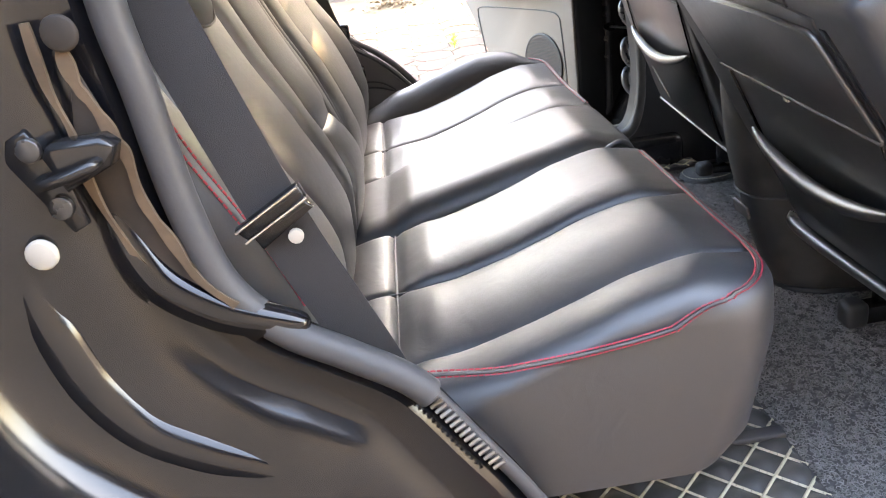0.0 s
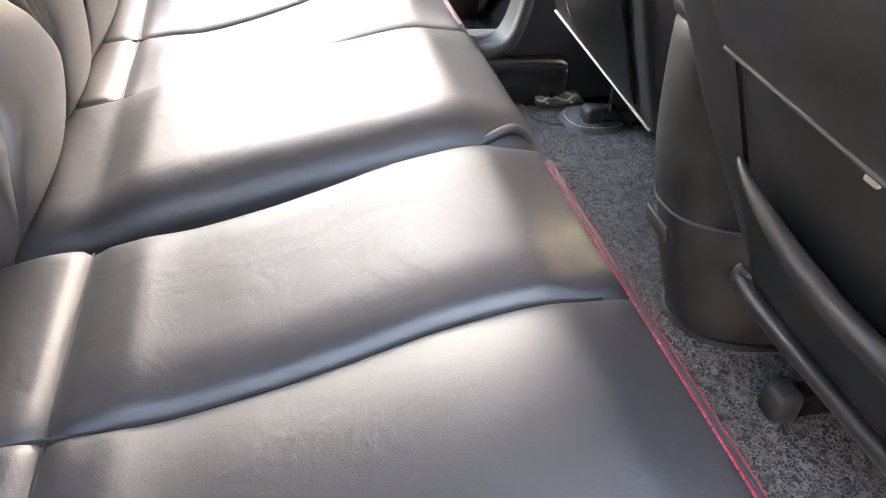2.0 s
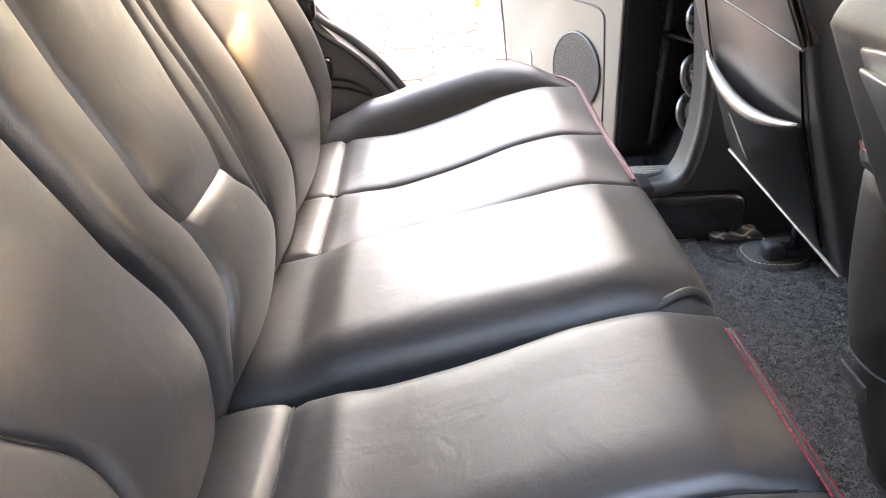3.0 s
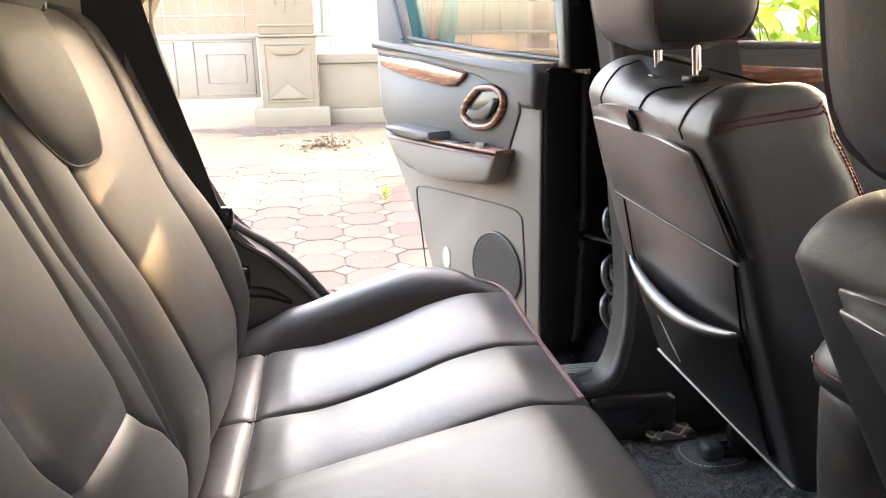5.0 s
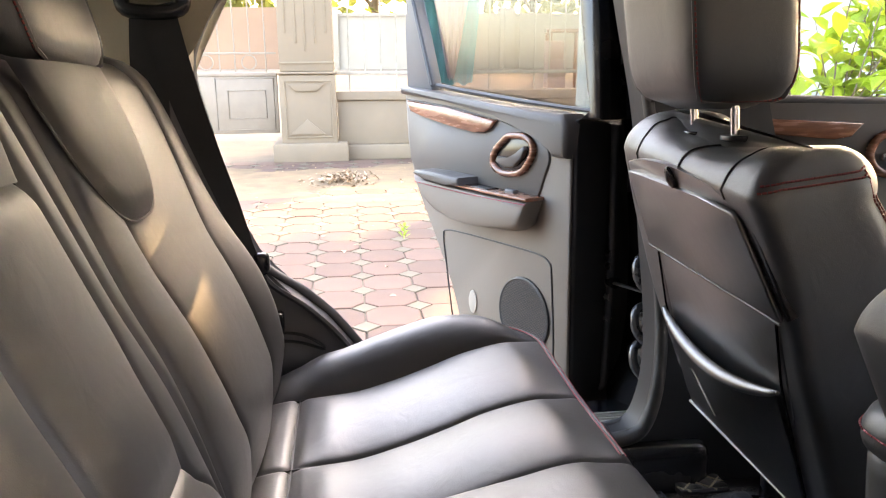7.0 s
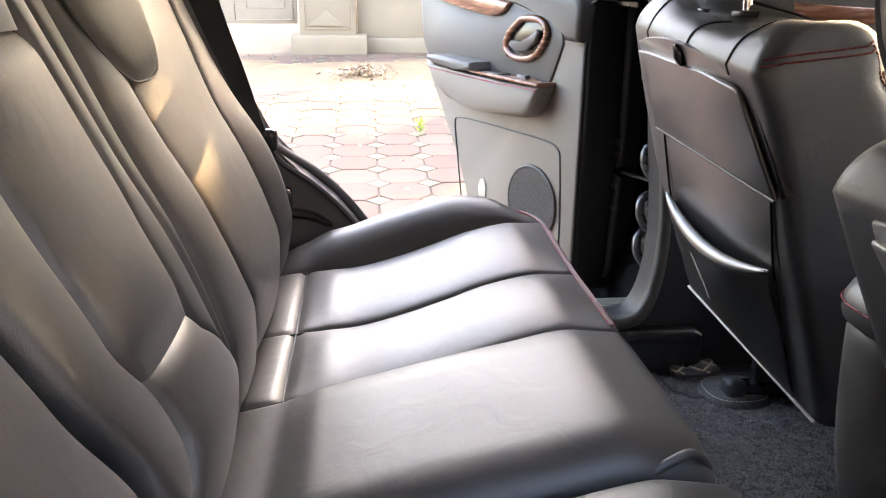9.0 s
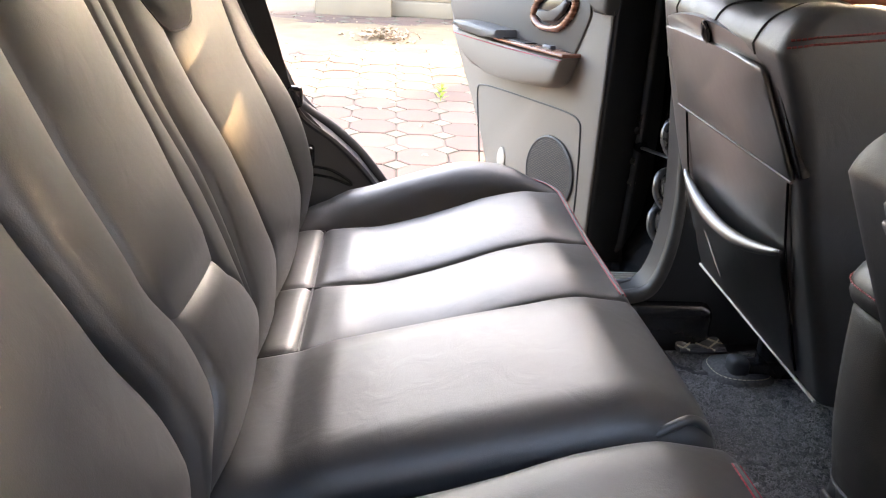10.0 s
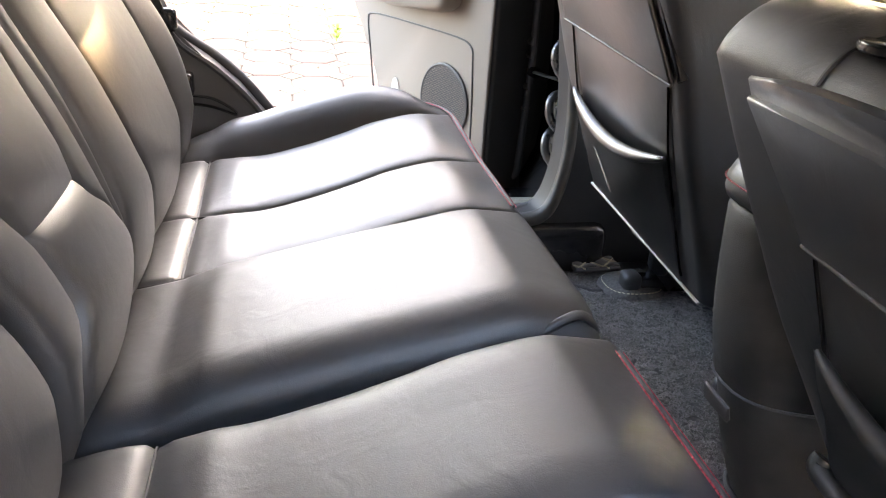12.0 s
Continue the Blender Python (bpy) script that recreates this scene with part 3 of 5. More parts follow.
def front_seat(yc, slope, foot_x, zscale, zshift, label, shape, hem=(0.732, 0.69), pale_hem=True, head=(0.10, 0.0), sag=0.03):
    """A front seat seen from behind; its back face lies on x = foot_x - slope z, heights are 0.925 + zshift + zscale (z - 0.925).
    Distances a across the back run towards -y from yc; shape holds its outline and the places of the board and the pocket."""
    zm = lambda z: 0.925 + zshift + zscale * (z - 0.925)
    bx = lambda z: foot_x - slope * z
    dx, dz = bx(0.7) - 0.322, zm(0.8) - 0.8
    t = thing("front_seat", (0.42 + dx, yc, 0.5), label, "car seat", "front seats")
    side_l, side_r, mid, tilt = shape["left"], shape["right"], shape["mid"], shape["tilt"]
    tl, tr, br, bl = shape["board"]
    low = min(hem) - 0.006
    thick = curve((0.66, 0.215), (0.9, 0.21), (1.05, 0.19), (1.15, 0.175), (1.23, 0.165))
    top_z = 1.19

    def lean(p, z):
        """The top edge falls away to one side, and the hem runs aslant."""
        a = yc - p.y
        up = min(max((z - 1.06) / 0.14, 0), 1)
        down = min(max((0.80 - z) / 0.12, 0), 1)
        z_hem = hem[0] + (hem[1] - hem[0]) * (a + 0.21) / 0.40 - min(hem)
        return p + Vector((0, 0, zscale * (-tilt * (a - 0.04) * up * up + z_hem * down)))

    def saddle(a):
        return 1 / (1 + math.exp((abs(a - mid) - 0.118) / 0.013))

    bm = bmesh.new()
    rows = []
    for z in [low, low + 0.015, 0.77, 0.80, 0.85, 0.9, 0.95, 1.0, 1.04, 1.08, 1.12, 1.15, 1.175, top_z]:
        d, u = thick(z), min(max((z - 0.9) / 0.3, 0), 1)
        loop = rounded_loop(bx(zm(z)), bx(zm(z)) + d, yc - side_r(z), yc - side_l(z), zm(z), (0.02 + 0.004 * u, 0.05, 0.06, 0.026 + shape["soft"] * u))
        rows.append([lean(p, z) for p in loop])
    # the stuffed cap: a soft ridge round a saddle, with creases at its seams
    d, w = thick(top_z), bx(zm(top_z))
    crest = 0.058
    for k in range(1, 13):
        ang = k / 12 * math.pi / 2
        inset, rise = 0.05 * (1 - math.cos(ang)), crest * math.sin(ang)
        ring = rounded_loop(w + inset, w + d - inset, yc - side_r(top_z) + 0.7 * inset, yc - side_l(top_z) - shape["shoulder"] * inset, zm(top_z), (0.024, 0.05, 0.055, 0.026 + shape["soft"]))
        out_ring = []
        for p in ring:
            a = yc - p.y
            crease = sum(math.exp(-((a - c) / 0.008) ** 2) for c in shape["seams"])
            fall = (0.024 * saddle(a) + 0.004 * crease) * (rise / crest) ** 2
            out_ring.append(lean(p, 1.2) + Vector((0.012 * rise / crest + 0.002 * crease * math.cos(ang), 0, zscale * (rise - fall))))
        rows.append(out_ring)
    capped(bm, rows)
    part("backrest", bm, LEATHER, t)
    skin, body = rows, 13                                       # rings of the skin; the cap begins after ring 13
    k = math.sqrt(1 + slope**2)
    fr = axes((bx(0), yc, 0), (0, -1, 0), (-slope, 0, 1))      # a: towards -y, b: up the back
    out = Vector((fr[0][2], fr[1][2], fr[2][2]))                # out of the back, to the rear
    sgn = 1 if out.x < 0 else -1

    def face(pts, lift, depth, bevel=0.003):
        f = fr.copy()
        f.translation = Vector(fr.translation) + out * sgn * lift
        return prism(bmesh.new(), [(a, zm(b) * k) for a, b in pts], f, depth * sgn, bevel)

    def on(a, b, lift):
        return fr @ Vector((a, zm(b) * k, sgn * lift))

    # arched frame with the hook, then the upper board, then the pocket
    span = tr - tl
    arch = [(tl - 0.004, 1.166), (tl - 0.002, 1.188)] + [(tl - 0.002 + (span + 0.006) * i / 14, 1.188 - 0.018 * i / 14 + 0.017 * math.sin(math.pi * (i / 14) ** 0.85)) for i in range(1, 14)] + [(tr + 0.006, 1.169), (tr + 0.003, 1.148)]
    part("top_board", face(arch, -0.004, 0.007), BOARD, t, "arched grey frame above the board")
    board = part("back_board", face([(tl, 1.175), (tl + 0.17 * span, 1.174), (tl + 0.72 * span, 1.165), (tr - 0.006, 1.157), (tr + 0.003, 1.148), (br, 1.027), (bl, 1.052)], 0.001, 0.008, 0.0035), BOARD, t, "flat grey leather board")
    # lower edge is a tube in a paler grey than the board
    part("board_rim", tube(bmesh.new(), [on(bl, 1.051, 0.008), on((bl + br) / 2, 1.0395, 0.009), on(br, 1.026, 0.008)], 0.0022, 8), TRIM_COOL, board, "pale grey lower edge")
    part("board_edge", face([(tr + 0.007, 1.158), (tr + 0.02, 1.157), (br + 0.014, 1.032), (br + 0.004, 1.027)], -0.012, 0.014, 0.003), BLACK, t, "shiny black welt beside the board")
    part("inner_board", face([(shape["pocket_l"][0] - 0.002, 1.047), (shape["pocket_r"][0], 1.02), (shape["pocket_r"][1], 0.86), (shape["pocket_l"][1] - 0.008, 0.86)], -0.004, 0.006), BOARD, t)
    # pocket: a bulged sheet with a sagging rolled lip
    l0, l1, l2 = shape["pocket_l"]
    r0, r1, r2 = shape["pocket_r"]
    left = lambda b: l0 + (l1 - l0) * min(max((1.047 - b) / 0.112, 0), 1) + (l2 - l1) * min(max((0.935 - b) / 0.2, 0), 1)
    right = lambda b: r0 + (r1 - r0) * min(max((1.02 - b) / 0.1, 0), 1) + (r2 - r1) * min(max((0.92 - b) / 0.19, 0), 1)
    bm = bmesh.new()
    rows = []
    lip = lambda s: 0.934 - 0.017 * s - sag * math.sin(math.pi * s) ** 0.9
    puff = lambda s: math.sin(math.pi * (0.04 + 0.92 * s)) ** 0.55
    for i in range(33):
        s = i / 32
        foot = hem[0] + (hem[1] - hem[0]) * s
        row = []
        for j in range(16):
            v = j / 15
            b = lip(s) + (foot - lip(s)) * v
            h = 0.004 + 0.027 * puff(s) * (1 - v) ** 0.8 + 0.0018 * math.sin(7 * s + 9 * v) * math.sin(math.pi * v)
            row.append(on(left(b) + (right(b) - left(b)) * s, b, h))
        rows.append(row)
    lattice(bm, rows)
    bmesh.ops.solidify(bm, geom=bm.faces[:], thickness=0.004)
    pocket = part("pocket", bm, BOARD, t, "sagging leather map pocket")
    part("lip", tube(bmesh.new(), [on(left(lip(i / 32)) + (right(lip(i / 32)) - left(lip(i / 32))) * i / 32, lip(i / 32) - 0.004, 0.002 + 0.024 * puff(i / 32)) for i in range(33)], lambda u: 0.003 + 0.0085 * math.sin(math.pi * u) ** 0.6, 10), BOARD, pocket, "soft rolled pocket lip")
    for edge, b0, b1 in ((left, 1.045, hem[0] + 0.003), (right, 1.018, hem[1] + 0.02)):
        part("pocket_seam", tube(bmesh.new(), [on(edge(b), b, 0.003) for b in steps(b0, b1, 24)], 0.0019, 6), BLACK, t)
    if pale_hem:
        part("hem", tube(bmesh.new(), [on(-0.226 + 0.41 * i / 8, hem[0] + (hem[1] - hem[0]) * i / 8, 0.005) for i in range(9)], 0.0026, 6), PALE, t, "pale plastic hem strip")
        hook = part("bag_hook", disc(bmesh.new(), axes(on(0.024, 1.178, 0.003), (0, -1, 0), (-slope, 0, 1)), 0.0115, 0.0055 * sgn, 20, 0.002, 0.019), BLACK, t, "black plastic bag hook in an oval recess")
        part("tab", tube(bmesh.new(), [on(0.024, 1.190, 0.007), on(0.027, 1.180, 0.011), on(0.030, 1.168, 0.007)], 0.003, 6), TRIM_COOL, hook)
        part("scuff", face([(-0.112, 0.846), (-0.105, 0.842), (-0.083, 0.80), (-0.078, 0.775), (-0.088, 0.79), (-0.104, 0.822)], 0.018, 0.0016, 0.0), PALE, pocket, "pale scuff mark")
    else:
        part("hem", tube(bmesh.new(), smooth_line([on(-0.225, hem[0] + 0.012, 0.0), on(-0.218, hem[0] + 0.004, 0.012), on(-0.15, hem[0] - 0.004, 0.014), on(0.0, hem[0] - 0.012, 0.010), on(0.13, hem[1] - 0.008, 0.008), on(0.215, hem[1], 0.004)], 6), lambda u: 0.013 - 0.006 * u, 10), BOARD, t, "loose rolled leather hem")
        clip = on(0.012, 1.032, 0.008)
        part("clip", block(bmesh.new(), clip.x - 0.002, clip.x + 0.002, clip.y - 0.006, clip.y + 0.006, clip.z - 0.0022, clip.z + 0.0022, 0.0008), PALE, board, "pale plastic clip")
    # stitched seams of the cap and the side panel lie on the skin
    def ring_point(level, j):
        i = int(level)
        return skin[i][j].lerp(skin[min(i + 1, len(skin) - 1)][j], level - i)

    for down in (0.0, 1.1):
        line = [ring_point(body + 2.6 + 2.2 * (j - 3) / 13 - down, j) + Vector((-0.0006, -0.0012, 0.0003)) for j in range(3, 19)]
        line += [skin[i][20].lerp(skin[i][19], down * 0.9) + Vector((0.0008, -0.001, 0)) for i in range(body, 5, -1)]
        part("side_seam", stitches(bmesh.new(), smooth_line(line, 6), 0.0045, 0.0012, 0.0014, Vector((0, 1, 0))), MAROON, t, "dark red double stitching", kind="stuff", recalc=False)
    for c in shape["seams"]:
        line = []
        for ring in skin[body - 1:]:
            edge_pts = ring[61:78] + ring[:1]
            for p, q in zip(edge_pts, edge_pts[1:]):
                if p.y >= yc - c > q.y:
                    line.append(p.lerp(q, (p.y - yc + c) / (p.y - q.y)) + Vector((-0.0004, 0, 0.0004)))
        part("top_seam", tube(bmesh.new(), line, 0.0017, 6), NIGHT, t)
    # seat cushion, underframe and rails
    bm = bmesh.new()
    rows = []
    for x in steps(0.42, 0.85, 12):
        u = (x - 0.42) / 0.43
        rows.append([Vector((x + dx, yc + 0.25 * c, 0.70 + dz + h + 0.05 * u)) for c, h in ((-1, -0.09), (-1.02, -0.02), (-0.97, 0.04), (-0.85, 0.06), (-0.6, 0.035), (0, 0.025), (0.6, 0.035), (0.85, 0.06), (0.97, 0.04), (1.02, -0.02), (1, -0.09))])
    capped(bm, rows)
    part("seat_cushion", bm, LEATHER, t)
    for s in (-1, 1):
        part("rail", block(bmesh.new(), 0.42 + dx, 0.82 + dx, yc + s * 0.19 - 0.015, yc + s * 0.19 + 0.015, 0.505, 0.54, 0.004), BLACK, t, "black steel seat rail")
        part("bracket", block(bmesh.new(), 0.44 + dx, 0.48 + dx, yc + s * 0.19 - 0.01, yc + s * 0.19 + 0.01, 0.54, 0.68 + dz, 0.004), BLACK, t)
        part("rail_cap", block(bmesh.new(), 0.385 + dx, 0.425 + dx, yc + s * 0.19 - 0.021, yc + s * 0.19 + 0.021, 0.5, 0.548, 0.012, 3), TRIM_DARK, t, "dark plastic rail end cap")
    headrest(bx(zm(1.29)) + head[0], yc + head[1], zm(1.262) + 0.01, hx=0.08, hy=0.138, h=0.23, lean=-0.12, post=0.042, spread=0.06, group="front headrests")
    return t


front_seat(0.49, 0.385, 0.5916, 1.0, 0.0, "black leather driver seat with grey back board and pocket", DRIVER)
front_seat(-0.283, 0.53, 0.642, 0.86, -0.038, "black leather passenger seat, reclined, with back board and pocket", PASSENGER, hem=(0.706, 0.706), pale_hem=False, head=(0.071, 0.043))

# centre console between the front seats
console = thing("centre_console", (0.4, 0.095, 0.5), "dusty black centre console box with padded lid", "console")
CON_X = curve((0.5, 0.305), (0.6, 0.265), (0.70, 0.238), (0.79, 0.217), (0.88, 0.207), (0.93, 0.204))


def console_loop(z, grow=0.0, n=44):
    return superloop(CON_X(z) + 0.25, 0.095, 0.25 + grow, 0.092 + grow, z, n, 2.7)


bm = bmesh.new()
capped(bm, [console_loop(z, -0.004) for z in steps(0.495, 0.697, 10)])
lower = part("lower_shell", bm, DUSTY, console, "scuffed dusty black plastic shell")
bm = bmesh.new()
capped(bm, [console_loop(0.699, -0.004)] + [console_loop(z) for z in steps(0.703, 0.925, 12)] + [console_loop(0.930, -0.004)])
part("body", bm, DUSTY, console, "dusty black plastic box")
part("trim_line", tube(bmesh.new(), console_loop(0.700, 0.0), 0.0022, 6, closed=True), TRIM_MID, console)
part("rear_vent", prism(bmesh.new(), [(-0.03, -0.014), (0.026, -0.014), (0.03, -0.008), (0.03, 0.012), (-0.026, 0.014), (-0.03, 0.008)], axes((CON_X(0.655) - 0.001, 0.115, 0.655), (0, -1, 0), (-0.25, 0, 1)), -0.006, 0.003), TRIM_COOL, lower, "worn pale rear vent cover")
part("foot_rim", tube(bmesh.new(), [p + Vector((0, 0, 0.004)) for p in console_loop(0.50, 0.0)], 0.006, 6, closed=True), NIGHT, console)
bm = bmesh.new()
capped(bm, [superloop(0.452 + a * 0.6, 0.095, 0.255 - a, 0.094 - a, z, 44, 2.9) for z, a in ((0.932, 0.008), (0.936, 0.002), (0.945, 0.0), (0.958, 0.0), (0.972, 0.004), (0.982, 0.012), (0.988, 0.025), (0.990, 0.045))])
lid = part("lid", bm, LEATHER, console, "padded leather lid")
part("lid_seam", stitches(bmesh.new(), [p for p in superloop(0.452, 0.095, 0.2562, 0.0952, 0.956, 90, 2.9)], 0.0045, 0.0012, 0.0011), STITCH, lid, "red stitched seam", kind="stuff", recalc=False)

# ---------------------------------------------------------------- car shell
SIDE = lambda y: axes((0, y, 0), (1, 0, 0), (0, 0, 1))       # an upright sheet along the car; it grows towards -y


def shell(name, bm, mat, label, category="car body", car=True):
    return solid(name, bm, mat, (0, 0, 0), label, category, kind="structure", car=car)


shell("floor", block(bmesh.new(), -0.6, 1.9, -0.58, 0.86, 0.44, 0.485), TRIM_DARK, "dark car floor pan", "floor")
quarter = [(-1.6, 0.5), (-0.24, 0.5), (-0.25, 0.70), (-0.275, 0.755), (-0.318, 0.822), (-0.364, 0.88), (-0.415, 0.925), (-0.468, 0.962), (-0.50, 1.0), (-0.519, 1.07), (-0.541, 1.15), (-0.566, 1.25), (-0.583, 1.33), (-1.6, 1.33)]
shell("wall_quarter_far", prism(bmesh.new(), quarter, SIDE(0.93), 0.09, 0.012), TRIM_MID, "charcoal plastic quarter trim round the wheel arch")
shell("wall_pillar_far", prism(bmesh.new(), [(-0.86, 1.333), (-0.583, 1.333), (-0.578, 1.385), (-0.535, 1.466), (-0.455, 1.556), (-0.80, 1.556)], SIDE(0.93), 0.085, 0.012), BEIGE, "beige rear pillar trim")
part("door_seal", tube(bmesh.new(), smooth_line([(-0.45, 0.9, 1.55), (-0.535, 0.9, 1.47), (-0.582, 0.9, 1.385), (-0.588, 0.9, 1.33), (-0.571, 0.9, 1.25), (-0.546, 0.9, 1.15), (-0.522, 0.9, 1.07), (-0.502, 0.9, 1.002), (-0.466, 0.9, 0.964), (-0.41, 0.9, 0.926), (-0.358, 0.9, 0.878), (-0.312, 0.9, 0.82), (-0.27, 0.9, 0.755), (-0.24, 0.9, 0.66)], 5), 0.011, 8), RUBBER, bpy.data.objects["wall_quarter_far"], "black rubber door seal")
part("trim_edge", tube(bmesh.new(), smooth_line([(-0.498, 0.838, 1.01), (-0.46, 0.838, 0.955), (-0.404, 0.838, 0.914), (-0.354, 0.838, 0.866), (-0.312, 0.838, 0.812), (-0.27, 0.838, 0.745)], 5), 0.006, 6), TRIM_DARK, bpy.data.objects["wall_quarter_far"])
PEDGE = smooth_line([(0.178, 0, 1.556), (0.205, 0, 1.42), (0.23, 0, 1.307), (0.247, 0, 1.2), (0.265, 0, 1.0), (0.277, 0, 0.90), (0.284, 0, 0.80), (0.279, 0, 0.71), (0.262, 0, 0.645), (0.235, 0, 0.615), (0.18, 0, 0.603)], 6)
pillar = shell("pillar_centre_far", prism(bmesh.new(), [(p.x, p.z) for p in PEDGE] + [(0.18, 0.5), (0.55, 0.5), (0.5, 1.2), (0.40, 1.556)], SIDE(0.90), 0.08, 0.0), NIGHT, "black centre pillar trim with flared foot")
part("trim_edge", tube(bmesh.new(), [p + Vector((0.006, 0.822, 0)) for p in PEDGE], lambda u: 0.011 + 0.007 * u**3, 10), DUSTY, pillar, "charcoal rounded pillar edge")
part("door_seal", tube(bmesh.new(), [p + Vector((0.022, 0.895, 0)) for p in PEDGE], 0.010, 8), RUBBER, pillar, "black rubber door seal")
sill = shell("sill_far", block(bmesh.new(), -0.3, 0.4, 0.79, 1.06, 0.42, 0.60, 0.03, 3), BLACK, "black door sill with step plate")
part("step_plate", block(bmesh.new(), -0.25, 0.20, 0.80, 0.885, 0.60, 0.622, 0.008), NIGHT, sill)
for k in range(5):
    part("tread_rib", block(bmesh.new(), -0.25, 0.30, 0.905 + 0.013 * k, 0.912 + 0.013 * k, 0.598, 0.604, 0.002), PALE, sill, "dusty ribbed step strip")
jamb = shell("door_jamb_far", prism(bmesh.new(), [(0.30, 0.45), (0.60, 0.45), (0.60, 1.24), (0.40, 1.556), (0.24, 1.556), (0.31, 1.2), (0.335, 0.95), (0.335, 0.78), (0.32, 0.68), (0.28, 0.61)], SIDE(1.15), 0.245, 0.006), BLACK, "black painted door jamb")
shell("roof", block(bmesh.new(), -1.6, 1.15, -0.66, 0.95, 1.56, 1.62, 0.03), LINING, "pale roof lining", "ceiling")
front_door = shell("wall_front_far", prism(bmesh.new(), [(0.45, 0.45), (1.9, 0.45), (1.9, 1.2), (1.0, 1.262), (0.40, 1.285)], SIDE(0.95), 0.09, 0.012), TRIM_COOL, "grey closed front door with wood strip")
part("wood_strip", prism(bmesh.new(), [(0.37, 1.25), (0.70, 1.232), (0.675, 1.205), (0.64, 1.2), (0.37, 1.225)], SIDE(0.861), 0.014, 0.004), WOOD, front_door, "walnut veneer strip")
part("window_ledge", tube(bmesh.new(), [(0.36, 0.87, 1.283), (1.0, 0.87, 1.262), (1.5, 0.87, 1.23)], 0.011, 8), RUBBER, front_door)
part("handle_bezel", tube(bmesh.new(), [(0.77 + 0.05 * math.cos(a), 0.852, 1.17 + 0.042 * math.sin(a)) for a in steps(0, 2 * math.pi * 23 / 24, 24)], 0.009, 8, closed=True), WOOD, front_door, "walnut veneer handle ring")
part("handle_lever", block(bmesh.new(), 0.745, 0.80, 0.845, 0.862, 1.155, 1.172, 0.005), CHROME, front_door)
shell("wall_dash", block(bmesh.new(), 1.5, 1.9, -0.56, 0.84, 0.45, 1.12, 0.05), TRIM_DARK, "dark dashboard")
shell("wall_front_near", prism(bmesh.new(), [(0.45, 0.45), (1.9, 0.45), (1.9, 1.2), (1.0, 1.262), (0.44, 1.285)], SIDE(-0.58), 0.09, 0.012), TRIM_DARK, "dark closed front door")
shell("pillar_centre_near", prism(bmesh.new(), [(0.42, 0.5), (0.6, 0.5), (0.56, 1.2), (0.48, 1.556), (0.35, 1.556), (0.40, 1.2)], SIDE(-0.57), 0.1, 0.015), TRIM_DARK, "dark centre pillar trim")
shell("wall_rear", block(bmesh.new(), -1.65, -1.6, -0.66, 0.95, 0.5, 1.05, 0.01), TRIM_DARK, "dark tailgate trim")


def pane(name, pts, frame_, label, mat=GLASS, thick=0.004):
    ob = shell(name, prism(bmesh.new(), pts, frame_, thick), mat, label, "window")
    ob.visible_shadow = False
    return ob


pane("window_1", [(0.40, 1.285), (1.35, 1.25), (1.1, 1.5), (0.95, 1.556), (0.39, 1.556)], SIDE(0.91), "closed clear front side window")
pane("window_2", [(0.48, 1.285), (1.35, 1.25), (1.1, 1.5), (0.95, 1.556), (0.48, 1.556)], SIDE(-0.62), "closed clear front side window")
pane("window_3", [(-0.64, 0), (0.93, 0), (0.9, 0.86), (-0.6, 0.86)], axes((1.78, 0, 1.12), (0, 1, 0), (-0.72, 0, 0.45)), "sloping tinted windscreen", DOORGLASS)

pane("window_4", [(-1.6, 1.333), (-0.86, 1.333), (-0.80, 1.556), (-1.6, 1.556)], SIDE(0.90), "closed dark-tinted rear quarter window", DOORGLASS)
pane("window_5", [(-1.6, 1.27), (-0.86, 1.30), (-0.80, 1.556), (-1.6, 1.556)], SIDE(-0.545), "closed dark-tinted rear quarter window", DOORGLASS)
pane("window_6", [(-0.66, 0), (0.95, 0), (0.93, 0.52), (-0.64, 0.52)], axes((-1.62, 0, 1.05), (0, 1, 0), (0.06, 0, 0.51)), "closed dark-tinted tailgate window", DOORGLASS)
shell("floor_rear", block(bmesh.new(), -1.6, -0.44, -0.52, 0.84, 0.5, 0.735, 0.02), CARPET, "dark carpeted luggage floor under the seatbacks", "floor")

# ---------------------------------------------------------------- near door opening: painted body, seal, striker
EDGE = smooth_line([(-0.485, 0, 1.5), (-0.53, 0, 1.32), (-0.538, 0, 1.22), (-0.533, 0, 1.15), (-0.528, 0, 1.06), (-0.513, 0, 0.985), (-0.475, 0, 0.935), (-0.425, 0, 0.90), (-0.37, 0, 0.857), (-0.325, 0, 0.787), (-0.28, 0, 0.712), (-0.25, 0, 0.64), (-0.24, 0, 0.5)], 6)
PROFILE = [(0.0, -0.575), (0.012, -0.592), (0.02, -0.60), (0.05, -0.598), (0.058, -0.602), (0.066, -0.612), (0.08, -0.622), (0.11, -0.634), (0.14, -0.646), (0.156, -0.654), (0.168, -0.668), (0.175, -0.69), (0.18, -0.73), (0.185, -0.80), (0.30, -0.82), (0.6, -0.82)]
rows = []
for k, p in enumerate(EDGE):
    d = (EDGE[min(k + 1, len(EDGE) - 1)] - EDGE[max(k - 1, 0)]).normalized()
    nrm = Vector((d.z, 0, -d.x))
    if nrm.x > 0:
        nrm = -nrm
    rows.append([Vector((p.x, 0, p.z)) + nrm * o + Vector((0, y, 0)) for o, y in PROFILE] + [Vector((p.x, 0, p.z)) + nrm * 0.6 + Vector((0, -0.56, 0)), Vector((p.x, -0.56, p.z))])
bm = bmesh.new()
